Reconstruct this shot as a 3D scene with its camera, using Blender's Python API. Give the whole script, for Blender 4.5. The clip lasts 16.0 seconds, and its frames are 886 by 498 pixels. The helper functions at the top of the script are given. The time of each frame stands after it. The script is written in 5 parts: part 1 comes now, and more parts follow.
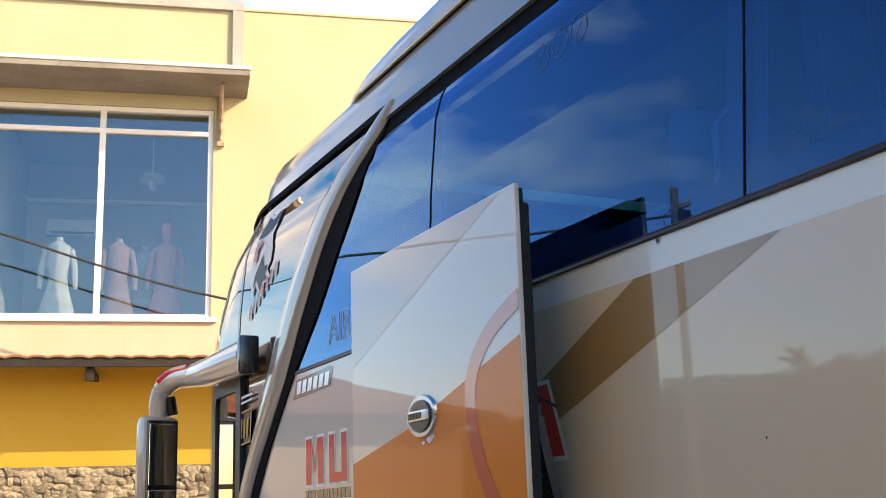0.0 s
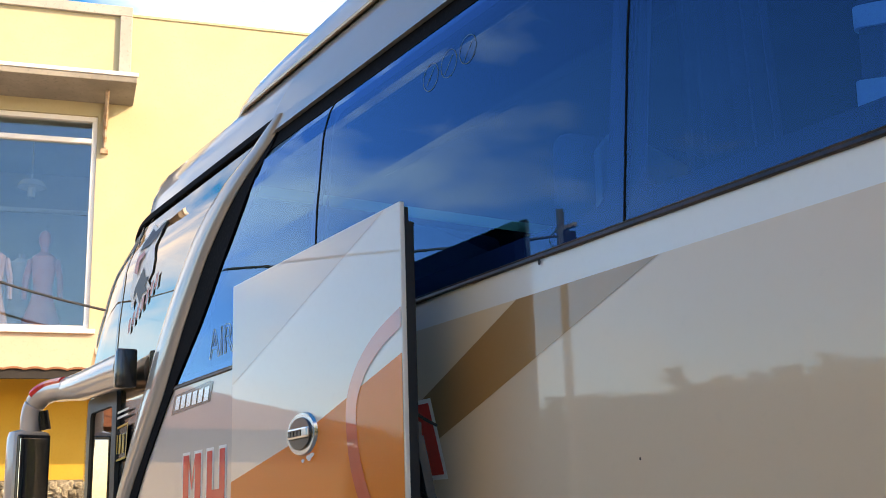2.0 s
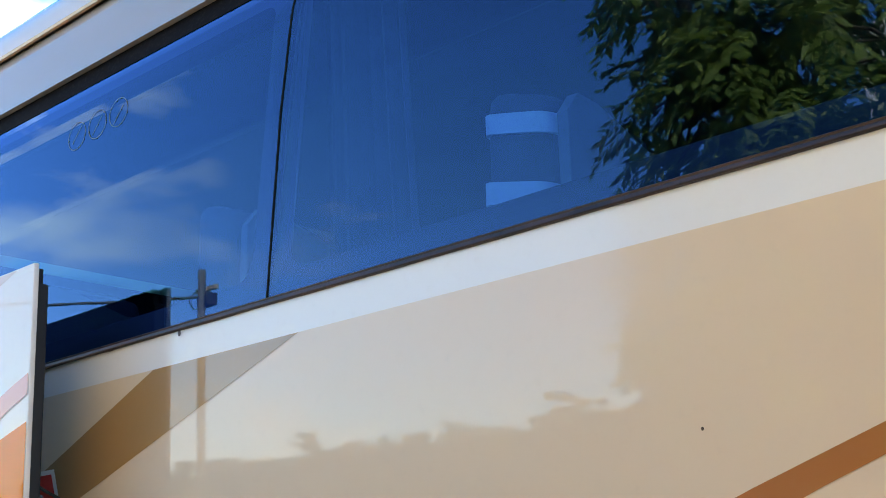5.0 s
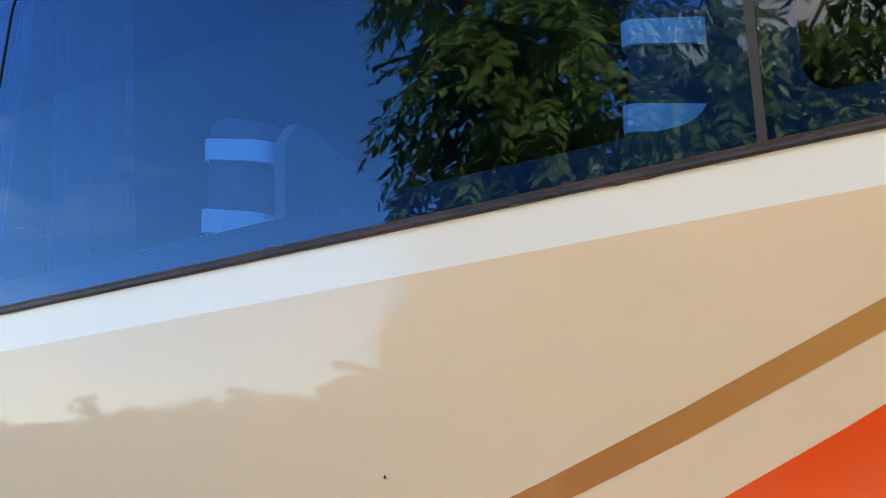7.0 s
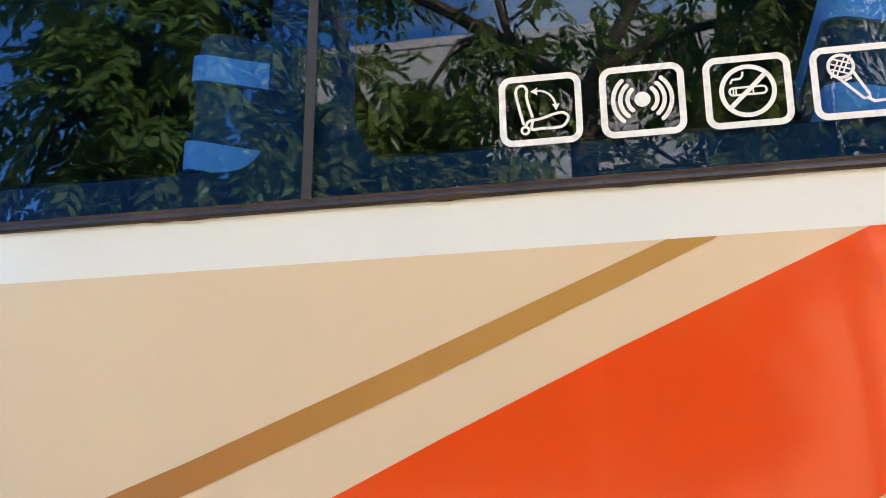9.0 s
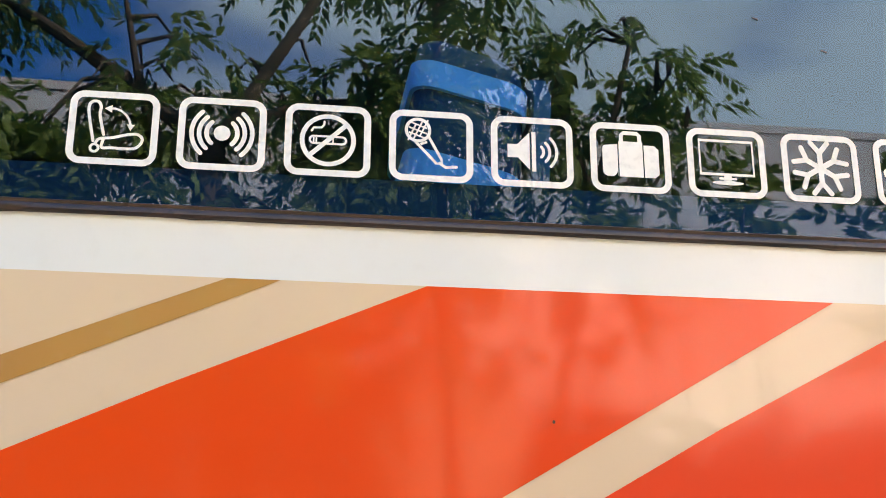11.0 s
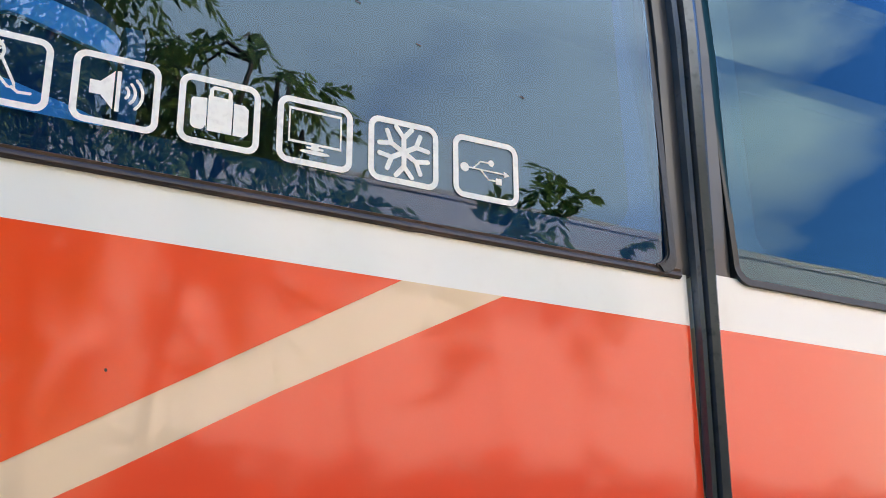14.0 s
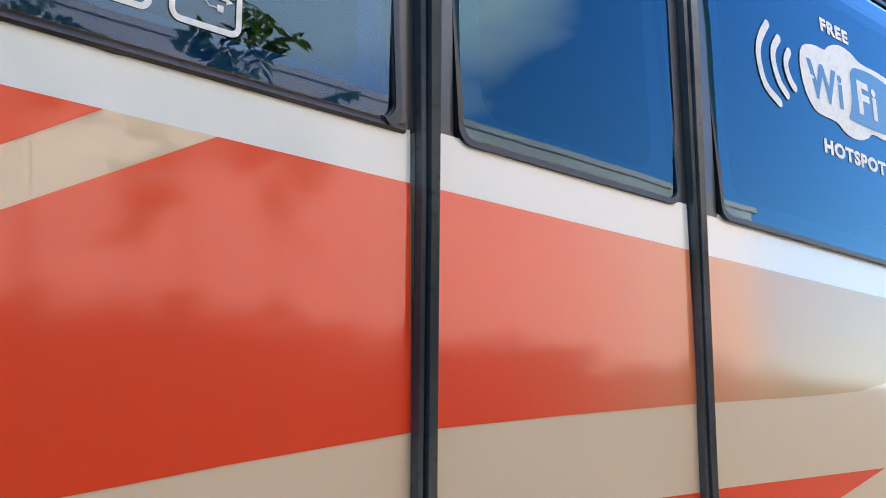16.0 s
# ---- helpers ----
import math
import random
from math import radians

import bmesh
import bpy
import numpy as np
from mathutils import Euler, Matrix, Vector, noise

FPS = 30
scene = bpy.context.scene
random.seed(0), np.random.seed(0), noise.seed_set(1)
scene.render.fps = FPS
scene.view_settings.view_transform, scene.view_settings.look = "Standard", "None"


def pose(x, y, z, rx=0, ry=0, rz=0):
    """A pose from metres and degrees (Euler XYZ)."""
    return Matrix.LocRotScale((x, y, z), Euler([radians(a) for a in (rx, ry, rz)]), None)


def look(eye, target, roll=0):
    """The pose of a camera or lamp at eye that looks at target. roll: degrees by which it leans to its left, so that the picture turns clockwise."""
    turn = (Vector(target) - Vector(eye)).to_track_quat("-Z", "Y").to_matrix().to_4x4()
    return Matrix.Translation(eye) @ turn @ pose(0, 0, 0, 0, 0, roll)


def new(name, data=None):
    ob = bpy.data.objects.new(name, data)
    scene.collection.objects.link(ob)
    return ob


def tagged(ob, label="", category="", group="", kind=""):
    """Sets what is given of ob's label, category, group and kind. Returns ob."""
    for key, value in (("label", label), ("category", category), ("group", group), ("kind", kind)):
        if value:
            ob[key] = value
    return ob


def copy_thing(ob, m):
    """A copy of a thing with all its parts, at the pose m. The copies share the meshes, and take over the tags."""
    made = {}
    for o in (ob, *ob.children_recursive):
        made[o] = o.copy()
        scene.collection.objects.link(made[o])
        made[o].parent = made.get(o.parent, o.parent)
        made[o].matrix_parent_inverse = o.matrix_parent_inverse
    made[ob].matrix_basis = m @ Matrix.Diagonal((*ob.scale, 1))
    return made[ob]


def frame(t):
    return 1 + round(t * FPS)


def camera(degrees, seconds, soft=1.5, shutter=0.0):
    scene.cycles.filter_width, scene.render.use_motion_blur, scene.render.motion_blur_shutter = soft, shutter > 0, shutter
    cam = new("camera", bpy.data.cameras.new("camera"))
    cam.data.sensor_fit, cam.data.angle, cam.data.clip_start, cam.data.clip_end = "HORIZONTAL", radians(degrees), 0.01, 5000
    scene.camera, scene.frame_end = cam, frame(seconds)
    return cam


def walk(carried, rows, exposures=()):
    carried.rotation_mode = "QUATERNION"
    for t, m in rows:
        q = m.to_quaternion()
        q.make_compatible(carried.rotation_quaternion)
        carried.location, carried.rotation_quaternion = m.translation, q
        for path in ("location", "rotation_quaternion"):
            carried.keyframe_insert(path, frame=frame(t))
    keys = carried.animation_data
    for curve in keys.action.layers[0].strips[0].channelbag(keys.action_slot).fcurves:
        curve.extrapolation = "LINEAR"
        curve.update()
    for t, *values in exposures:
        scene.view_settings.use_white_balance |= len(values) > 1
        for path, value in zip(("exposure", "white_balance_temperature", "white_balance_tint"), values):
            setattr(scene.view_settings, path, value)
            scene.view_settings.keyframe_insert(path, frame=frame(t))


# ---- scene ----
cam = camera(42.2, 16.0, soft=1.0)
PATH = [
    (0, (-0.135, -1.57, 1.563), (-1.88, -0.707, 2.022), -1.8),
    (0.5, (-0.136, -1.569, 1.564), (-1.87, -0.689, 2.033), -1.7),
    (1, (-0.135, -1.567, 1.563), (-1.849, -0.652, 2.035), -1.7),
    (1.5, (-0.135, -1.562, 1.567), (-1.819, -0.592, 2.041), -1.8),
    (2, (-0.129, -1.563, 1.568), (-1.774, -0.532, 2.048), -1.8),
    (2.5, (-0.13, -1.555, 1.569), (-1.725, -0.455, 2.066), -1.9),
    (3, (-0.118, -1.55, 1.571), (-1.656, -0.38, 2.086), -2.0),
    (5.5, (-0.081, -1.624, 1.593), (-1.21, -0.071, 2.153), -3.5),
    (6, (-0.071, -1.639, 1.625), (-1.105, -0.014, 2.167), -3.9),
    (6.5, (-0.031, -1.595, 1.693), (-0.985, 0.095, 2.174), -4.8),
    (7, (0.069, -1.532, 1.697), (-0.877, 0.164, 2.177), -3.6),
    (7.5, (0.146, -1.455, 1.696), (-0.734, 0.276, 2.177), -2.2),
    (8, (0.17, -1.438, 1.7), (-0.548, 0.364, 2.188), -1.6),
    (8.5, (0.193, -1.453, 1.724), (-0.357, 0.41, 2.201), -1.4),
    (9, (0.191, -1.46, 1.731), (-0.166, 0.445, 2.222), -1.3),
    (9.5, (0.184, -1.449, 1.727), (0.013, 0.475, 2.244), -1.2),
    (10, (0.216, -1.431, 1.731), (0.2, 0.494, 2.274), -0.6),
    (12.5, (0.311, -1.353, 1.627), (0.938, 0.417, 2.314), -0.3),
    (13, (0.318, -1.348, 1.623), (1.036, 0.391, 2.303), -0.3),
    (13.5, (0.336, -1.349, 1.612), (1.142, 0.351, 2.292), -0.2),
    (14, (0.344, -1.349, 1.603), (1.239, 0.306, 2.282), -0.5),
    (14.5, (0.336, -1.316, 1.604), (1.351, 0.274, 2.268), -1.3),
    (15, (0.357, -1.272, 1.595), (1.502, 0.235, 2.242), -1.7),
    (15.5, (0.385, -1.236, 1.617), (1.682, 0.197, 2.129), -1.5),
    (16, (0.375, -1.234, 1.638), (1.743, 0.164, 2.057), -0.6),
]
EXPOSURES = [(0, 1.50, 10800, 16), (1.5, 1.58, 10900, 16), (3.0, 1.78, 11300, 17), (5.5, 2.5, 11900, 16), (8.0, 2.6, 12200, 16), (10.0, 2.8, 11600, 15), (12.5, 2.5, 10500, 15), (14.5, 2.42, 9200, 12), (16.0, 2.15, 8500, 11)]
walk(cam, [(t, look(eye, target, roll)) for t, eye, target, roll in PATH], EXPOSURES)

# ---------------------------------------------------------------- world, sun
SUN_EL, SUN_AZ = 30.0, 51.0          # degrees; azimuth clockwise from +y
world = bpy.data.worlds.new("world")
scene.world = world
world.use_nodes = True
wt = world.node_tree
bg = wt.nodes["Background"]
bg.inputs[1].default_value = 0.15
sky = wt.nodes.new("ShaderNodeTexSky")
sky.sky_type, sky.sun_disc = "NISHITA", False
sky.sun_elevation, sky.sun_rotation = radians(SUN_EL), radians(SUN_AZ)
sky.air_density, sky.dust_density, sky.ozone_density = 1.0, 1.1, 5.0
# soft clouds across the whole sky
tc = wt.nodes.new("ShaderNodeTexCoord")
mp = wt.nodes.new("ShaderNodeMapping")
mp.inputs["Scale"].default_value = (1.6, 1.6, 4.2)
mp.inputs["Location"].default_value = (0.35, 0.1, 0.2)
cn = wt.nodes.new("ShaderNodeTexNoise")
cn.inputs["Scale"].default_value, cn.inputs["Detail"].default_value = 1.7, 7.0
cn.inputs["Roughness"].default_value = 0.56
cr = wt.nodes.new("ShaderNodeValToRGB")
cr.color_ramp.elements[0].position, cr.color_ramp.elements[1].position = 0.64, 0.88
cm = wt.nodes.new("ShaderNodeMix")
cm.data_type = "RGBA"
cm.inputs["B"].default_value = (4.5, 5.3, 6.5, 1)
wt.links.new(tc.outputs["Generated"], mp.inputs["Vector"])
wt.links.new(mp.outputs[0], cn.inputs["Vector"])
wt.links.new(cn.outputs["Fac"], cr.inputs["Fac"])
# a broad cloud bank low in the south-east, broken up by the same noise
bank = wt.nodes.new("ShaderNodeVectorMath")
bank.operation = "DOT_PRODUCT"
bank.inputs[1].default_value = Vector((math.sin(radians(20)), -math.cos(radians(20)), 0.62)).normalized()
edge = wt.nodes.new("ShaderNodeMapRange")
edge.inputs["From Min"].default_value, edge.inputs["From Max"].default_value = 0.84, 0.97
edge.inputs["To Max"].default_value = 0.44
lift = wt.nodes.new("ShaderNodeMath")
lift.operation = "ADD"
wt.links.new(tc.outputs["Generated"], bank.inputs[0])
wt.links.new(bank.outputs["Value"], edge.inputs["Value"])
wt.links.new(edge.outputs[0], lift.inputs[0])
west = wt.nodes.new("ShaderNodeVectorMath")
west.operation = "DOT_PRODUCT"
west.inputs[1].default_value = Vector((-math.sin(radians(68)), -math.cos(radians(68)), 0.14)).normalized()
wedge = wt.nodes.new("ShaderNodeMapRange")
wedge.inputs["From Min"].default_value, wedge.inputs["From Max"].default_value = 0.91, 0.99
wedge.inputs["To Max"].default_value = 0.16
both = wt.nodes.new("ShaderNodeMath")
both.operation = "ADD"
wt.links.new(tc.outputs["Generated"], west.inputs[0])
wt.links.new(west.outputs["Value"], wedge.inputs["Value"])
wt.links.new(wedge.outputs[0], both.inputs[0])
wt.links.new(cn.outputs["Fac"], both.inputs[1])
north = wt.nodes.new("ShaderNodeVectorMath")
north.operation = "DOT_PRODUCT"
north.inputs[1].default_value = Vector((-0.93, 0.25, 0.32)).normalized()
nedge = wt.nodes.new("ShaderNodeMapRange")
nedge.inputs["From Min"].default_value, nedge.inputs["From Max"].default_value = 0.86, 0.99
nedge.inputs["To Max"].default_value = 0.24
three = wt.nodes.new("ShaderNodeMath")
three.operation = "ADD"
wt.links.new(tc.outputs["Generated"], north.inputs[0])
wt.links.new(north.outputs["Value"], nedge.inputs["Value"])
wt.links.new(nedge.outputs[0], three.inputs[0])
wt.links.new(both.outputs[0], three.inputs[1])
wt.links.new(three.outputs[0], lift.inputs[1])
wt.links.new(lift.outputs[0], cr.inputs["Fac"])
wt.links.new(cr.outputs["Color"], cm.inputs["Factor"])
rich = wt.nodes.new("ShaderNodeHueSaturation")
rich.inputs["Hue"].default_value, rich.inputs["Saturation"].default_value, rich.inputs["Value"].default_value = 0.507, 1.36, 1.12
wt.links.new(sky.outputs[0], rich.inputs["Color"])
wt.links.new(rich.outputs[0], cm.inputs["A"])
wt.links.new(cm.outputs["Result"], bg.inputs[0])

sun = new("sun", bpy.data.lights.new("sun", "SUN"))
sun.data.energy, sun.data.angle, sun.data.color = 2.6, radians(0.53), (1.0, 0.93, 0.80)
_a, _e = radians(SUN_AZ), radians(SUN_EL)
_s = Vector((math.sin(_a) * math.cos(_e), math.cos(_a) * math.cos(_e), math.sin(_e)))
sun.matrix_basis = look(_s * 60, (0, 0, 0))

# ---------------------------------------------------------------- materials
def mat_new(name):
    m = bpy.data.materials.new(name)
    m.use_nodes = True
    return m, m.node_tree, m.node_tree.nodes["Principled BSDF"]


def noise_node(nt, scale, detail=4.0, coord="Object", rough=0.55):
    c = nt.nodes.new("ShaderNodeTexCoord")
    n = nt.nodes.new("ShaderNodeTexNoise")
    n.inputs["Scale"].default_value, n.inputs["Detail"].default_value = scale, detail
    n.inputs["Roughness"].default_value = rough
    nt.links.new(c.outputs[coord], n.inputs["Vector"])
    return n


def bump(nt, b, src, strength, dist):
    n = nt.nodes.new("ShaderNodeBump")
    n.inputs["Strength"].default_value, n.inputs["Distance"].default_value = strength, dist
    nt.links.new(src, n.inputs["Height"])
    nt.links.new(n.outputs[0], b.inputs["Normal"])
    return n


def mix_rgb(nt, fac, a, b):
    """A colour between a and b, each a colour or a socket, by the socket fac."""
    n = nt.nodes.new("ShaderNodeMix")
    n.data_type = "RGBA"
    nt.links.new(fac, n.inputs["Factor"])
    for key, v in (("A", a), ("B", b)):
        if isinstance(v, tuple):
            n.inputs[key].default_value = (*v[:3], 1)
        else:
            nt.links.new(v, n.inputs[key])
    return n.outputs["Result"]


def ramp(nt, src, p0, p1):
    n = nt.nodes.new("ShaderNodeMapRange")
    n.inputs["From Min"].default_value, n.inputs["From Max"].default_value = p0, p1
    n.interpolation_type = "SMOOTHSTEP"
    nt.links.new(src, n.inputs["Value"])
    return n.outputs[0]


def surface(name, a, b, rough=0.6, fine=60.0, coarse=2.5, relief=0.15, depth=0.004, metal=0.0, mixer=(0.35, 0.7), per=False, spot=0.78):
    """Two colours mixed by a coarse and a fine noise, with fine relief."""
    m, nt, p = mat_new(name)
    c, f = noise_node(nt, coarse, 6), noise_node(nt, fine, 5)
    col = mix_rgb(nt, ramp(nt, c.outputs["Fac"], *mixer), a, b)
    dark = tuple(v * spot for v in a)
    col = mix_rgb(nt, ramp(nt, f.outputs["Fac"], 0.52, 0.78), col, dark)
    if per:
        info = nt.nodes.new("ShaderNodeObjectInfo")
        hs = nt.nodes.new("ShaderNodeHueSaturation")
        mr = nt.nodes.new("ShaderNodeMapRange")
        mr.inputs["To Min"].default_value, mr.inputs["To Max"].default_value = 0.65, 1.35
        nt.links.new(info.outputs["Random"], mr.inputs["Value"])
        nt.links.new(mr.outputs[0], hs.inputs["Value"])
        nt.links.new(col, hs.inputs["Color"])
        col = hs.outputs[0]
    nt.links.new(col, p.inputs["Base Color"])
    p.inputs["Roughness"].default_value, p.inputs["Metallic"].default_value = rough, metal
    bump(nt, p, f.outputs["Fac"], relief, depth)
    return m


def paint(name, col, end=None, span=(0, 1), axis="X", rough=0.35, coat=1.0, dirt=0.06, gloss=0.022, wave=0.012):
    """Sprayed coach paint under clear lacquer; end, span: a colour that it fades into along an axis of the bus."""
    m, nt, p = mat_new(name)
    src = tuple(col)
    if end:
        c = nt.nodes.new("ShaderNodeTexCoord")
        s = nt.nodes.new("ShaderNodeSeparateXYZ")
        nt.links.new(c.outputs["Object"], s.inputs[0])
        src = mix_rgb(nt, ramp(nt, s.outputs[axis], *span), src, tuple(end))
    big, fine = noise_node(nt, 1.1, 3), noise_node(nt, 35.0, 6)
    dusty = ramp(nt, fine.outputs["Fac"], 0.5, 0.95)
    dulled = nt.nodes.new("ShaderNodeMath")
    dulled.operation = "MULTIPLY"
    dulled.inputs[1].default_value = dirt * 2
    nt.links.new(dusty, dulled.inputs[0])
    src = mix_rgb(nt, dulled.outputs[0], src, (0.42, 0.36, 0.28))
    nt.links.new(src, p.inputs["Base Color"])
    p.inputs["Roughness"].default_value = rough
    p.inputs["Coat Weight"].default_value, p.inputs["Coat Roughness"].default_value = coat, gloss
    p.inputs["Coat IOR"].default_value = 1.5
    p.inputs["Specular IOR Level"].default_value = 0.2
    b = bump(nt, p, big.outputs["Fac"], wave, 0.02)
    nt.links.new(b.outputs[0], p.inputs["Coat Normal"])
    return m


def plain(name, col, rough=0.5, metal=0.0, coat=0.0, fine=90.0, relief=0.06):
    m, nt, p = mat_new(name)
    f = noise_node(nt, fine, 4)
    nt.links.new(mix_rgb(nt, ramp(nt, f.outputs["Fac"], 0.45, 0.8), tuple(col), tuple(v * 0.8 + 0.01 for v in col)), p.inputs["Base Color"])
    p.inputs["Roughness"].default_value, p.inputs["Metallic"].default_value = rough, metal
    p.inputs["Coat Weight"].default_value = coat
    bump(nt, p, f.outputs["Fac"], relief, 0.002)
    return m


def window_glass(name, tint, ior=1.73, wavy=0.0, film=(0.46, 0.71, 1.0)):
    """A tinted pane: clear tint through it, a mirror image off its face that grows towards grazing."""
    m, nt, p = mat_new(name)
    nt.nodes.remove(p)
    out = nt.nodes["Material Output"]
    tr, gl, mx, lw = (nt.nodes.new(k) for k in ("ShaderNodeBsdfTransparent", "ShaderNodeBsdfGlossy", "ShaderNodeMixShader", "ShaderNodeLayerWeight"))
    lw.inputs["Blend"].default_value = 0.5
    pw, fr = nt.nodes.new("ShaderNodeMath"), nt.nodes.new("ShaderNodeMapRange")
    pw.operation, pw.inputs[1].default_value = "POWER", 3.3
    nt.links.new(lw.outputs["Facing"], pw.inputs[0])
    nt.links.new(pw.outputs[0], fr.inputs["Value"])
    fr.inputs["To Min"].default_value = ((ior - 1) / (ior + 1)) ** 2
    tr.inputs[0].default_value = (*tint, 1)
    gl.inputs["Roughness"].default_value = 0.004
    gl.inputs["Color"].default_value = (*film, 1)
    n = noise_node(nt, 1.3, 2)
    b = nt.nodes.new("ShaderNodeBump")
    b.inputs["Strength"].default_value, b.inputs["Distance"].default_value = 0.05 + wavy, 0.02
    nt.links.new(n.outputs["Fac"], b.inputs["Height"])
    nt.links.new(b.outputs[0], gl.inputs["Normal"])
    nt.links.new(fr.outputs[0], mx.inputs[0])
    nt.links.new(tr.outputs[0], mx.inputs[1])
    nt.links.new(gl.outputs[0], mx.inputs[2])
    nt.links.new(mx.outputs[0], out.inputs[0])
    return m


def leaf_mat(name, a, b, c):
    """Leaf green that differs from leaf to leaf, a little light coming through."""
    m, nt, p = mat_new(name)
    g = nt.nodes.new("ShaderNodeNewGeometry")
    r = nt.nodes.new("ShaderNodeValToRGB")
    e = r.color_ramp.elements
    e[0].color, e[1].color = (*a, 1), (*c, 1)
    e.new(0.55).color = (*b, 1)
    nt.links.new(g.outputs["Random Per Island"], r.inputs["Fac"])
    nt.links.new(r.outputs["Color"], p.inputs["Base Color"])
    p.inputs["Roughness"].default_value = 0.38
    out = nt.nodes["Material Output"]
    tl, ad = nt.nodes.new("ShaderNodeBsdfTranslucent"), nt.nodes.new("ShaderNodeMixShader")
    nt.links.new(r.outputs["Color"], tl.inputs[0])
    ad.inputs[0].default_value = 0.52
    nt.links.new(p.outputs[0], ad.inputs[1])
    nt.links.new(tl.outputs[0], ad.inputs[2])
    nt.links.new(ad.outputs[0], out.inputs[0])
    return m


CREAM = paint("paint_cream", (0.71, 0.565, 0.405), (0.73, 0.54, 0.37), (-1.6, 0.9))
WHITE = paint("paint_white", (0.73, 0.755, 0.73), gloss=0.09)
BROWN = paint("paint_brown", (0.33, 0.17, 0.065), (0.42, 0.24, 0.10), (-3.2, -1.8))
RUST = paint("paint_rust", (0.42, 0.135, 0.04), (0.50, 0.25, 0.075), (-0.95, 0.2))
RED = paint("paint_red", (0.90, 0.070, 0.011), (0.88, 0.052, 0.012), (-0.2, 1.2), dirt=0.02, gloss=0.072)
REDFADE = paint("paint_red_fading", (0.86, 0.060, 0.020), (0.54, 0.33, 0.15), (1.62, 2.80), dirt=0.02, gloss=0.072)
SAND = paint("paint_sand", (0.69, 0.525, 0.37))
ORANGE = paint("paint_orange", (0.84, 0.19, 0.0), (0.90, 0.22, 0.0), (-3.5, -2.5), dirt=0.0, coat=0.35, gloss=0.03, wave=0.05)
PEARL = paint("paint_pearl", (0.72, 0.645, 0.56), wave=0.045)
SALMON = paint("paint_salmon", (0.80, 0.28, 0.17), (0.78, 0.13, 0.05), (2.0, 1.85), "Z")
LETTER = paint("paint_letter_red", (0.78, 0.03, 0.02), coat=0.4)
SILVER = paint("paint_silver", (0.33, 0.29, 0.25), rough=0.3)
GREYPAINT = paint("paint_grey", (0.40, 0.37, 0.33))
FRONTGREY = paint("front_grey", (0.52, 0.48, 0.44), wave=0.03)
ROOFPAINT = paint("paint_roof", (0.60, 0.50, 0.39))
BLACK = plain("black_gloss", (0.012, 0.012, 0.014), 0.25, 0, 0.6)
TRIMBLACK = plain("trim_black_matt", (0.004, 0.004, 0.005), 0.8)
TRIMBLACK.node_tree.nodes["Principled BSDF"].inputs["Specular IOR Level"].default_value = 0.06
MIRRORPAINT = paint("paint_mirror_beige", (0.50, 0.41, 0.34))
JOINTGREY = plain("joint_grey", (0.022, 0.023, 0.027), 0.5)
SLATE = plain("window_border", (0.014, 0.012, 0.013), 0.5)
POST = plain("post_dark_grey", (0.036, 0.038, 0.044), 0.4, 0, 0.3)
RUBBER = surface("rubber_weathered", (0.010, 0.011, 0.012), (0.024, 0.024, 0.026), 0.4, 120, 9, 0.3, 0.002)
BROWNRUBBER = surface("rubber_brown_dirty", (0.020, 0.011, 0.008), (0.062, 0.032, 0.023), 0.42, 90, 7, 0.35, 0.003)
STRIPMETAL = surface("strip_dark_metal", (0.06, 0.072, 0.085), (0.11, 0.125, 0.145), 0.22, 70, 4, 0.15, 0.001, metal=0.55)
STICKER = plain("sticker_white", (0.82, 0.82, 0.78), 0.55)
GLASS = window_glass("glass_blue", (0.010, 0.42, 0.86))
GLASSDEEP = window_glass("glass_deep_blue", (0.008, 0.40, 0.86), 1.73, 0.0, (0.32, 0.64, 1.0))
GLASSTEAL = window_glass("glass_teal_blue", (0.010, 0.36, 0.58), 1.73, 0.0, (0.39, 0.68, 0.84))
GLASSCLEAR = window_glass("glass_front", (0.03, 0.05, 0.08), 2.7, 0.0, (1.0, 0.84, 0.73))
GLASSSHOP = window_glass("glass_shop", (0.80, 0.86, 0.87), 1.9, 0.02, (0.90, 0.95, 1.0))
MIRROR = plain("mirror_silver", (0.9, 0.9, 0.9), 0.02, 1.0, relief=0.0)
CHROME = plain("chrome_worn", (0.62, 0.62, 0.62), 0.22, 1.0)
CLOTH = surface("seat_cloth_grey", (0.045, 0.045, 0.05), (0.06, 0.06, 0.065), 0.9, 160, 12)
COVER = surface("headrest_cover_blue", (0.03, 0.66, 0.60), (0.03, 0.60, 0.54), 0.85, 150, 10)
SHELL = surface("seat_shell_grey", (0.15, 0.14, 0.12), (0.18, 0.17, 0.15), 0.7, 120, 8)
CURTAIN = surface("curtain_grey_blue", (0.045, 0.05, 0.055), (0.065, 0.07, 0.08), 0.9, 80, 6)
LINING = surface("lining_dark_grey", (0.018, 0.018, 0.02), (0.028, 0.028, 0.03), 0.85, 40, 3)
ASPHALT = surface("paving_worn", (0.44, 0.345, 0.25), (0.50, 0.405, 0.30), 0.9, 90, 0.8, 0.5, 0.006)
YELLOW = surface("plaster_pale_yellow", (0.44, 0.385, 0.24), (0.46, 0.41, 0.275), 0.85, 30, 0.7, 0.15, spot=0.93)
GOLD = surface("plaster_golden_yellow", (0.47, 0.265, 0.03), (0.50, 0.30, 0.045), 0.85, 30, 0.8, 0.15, spot=0.93)
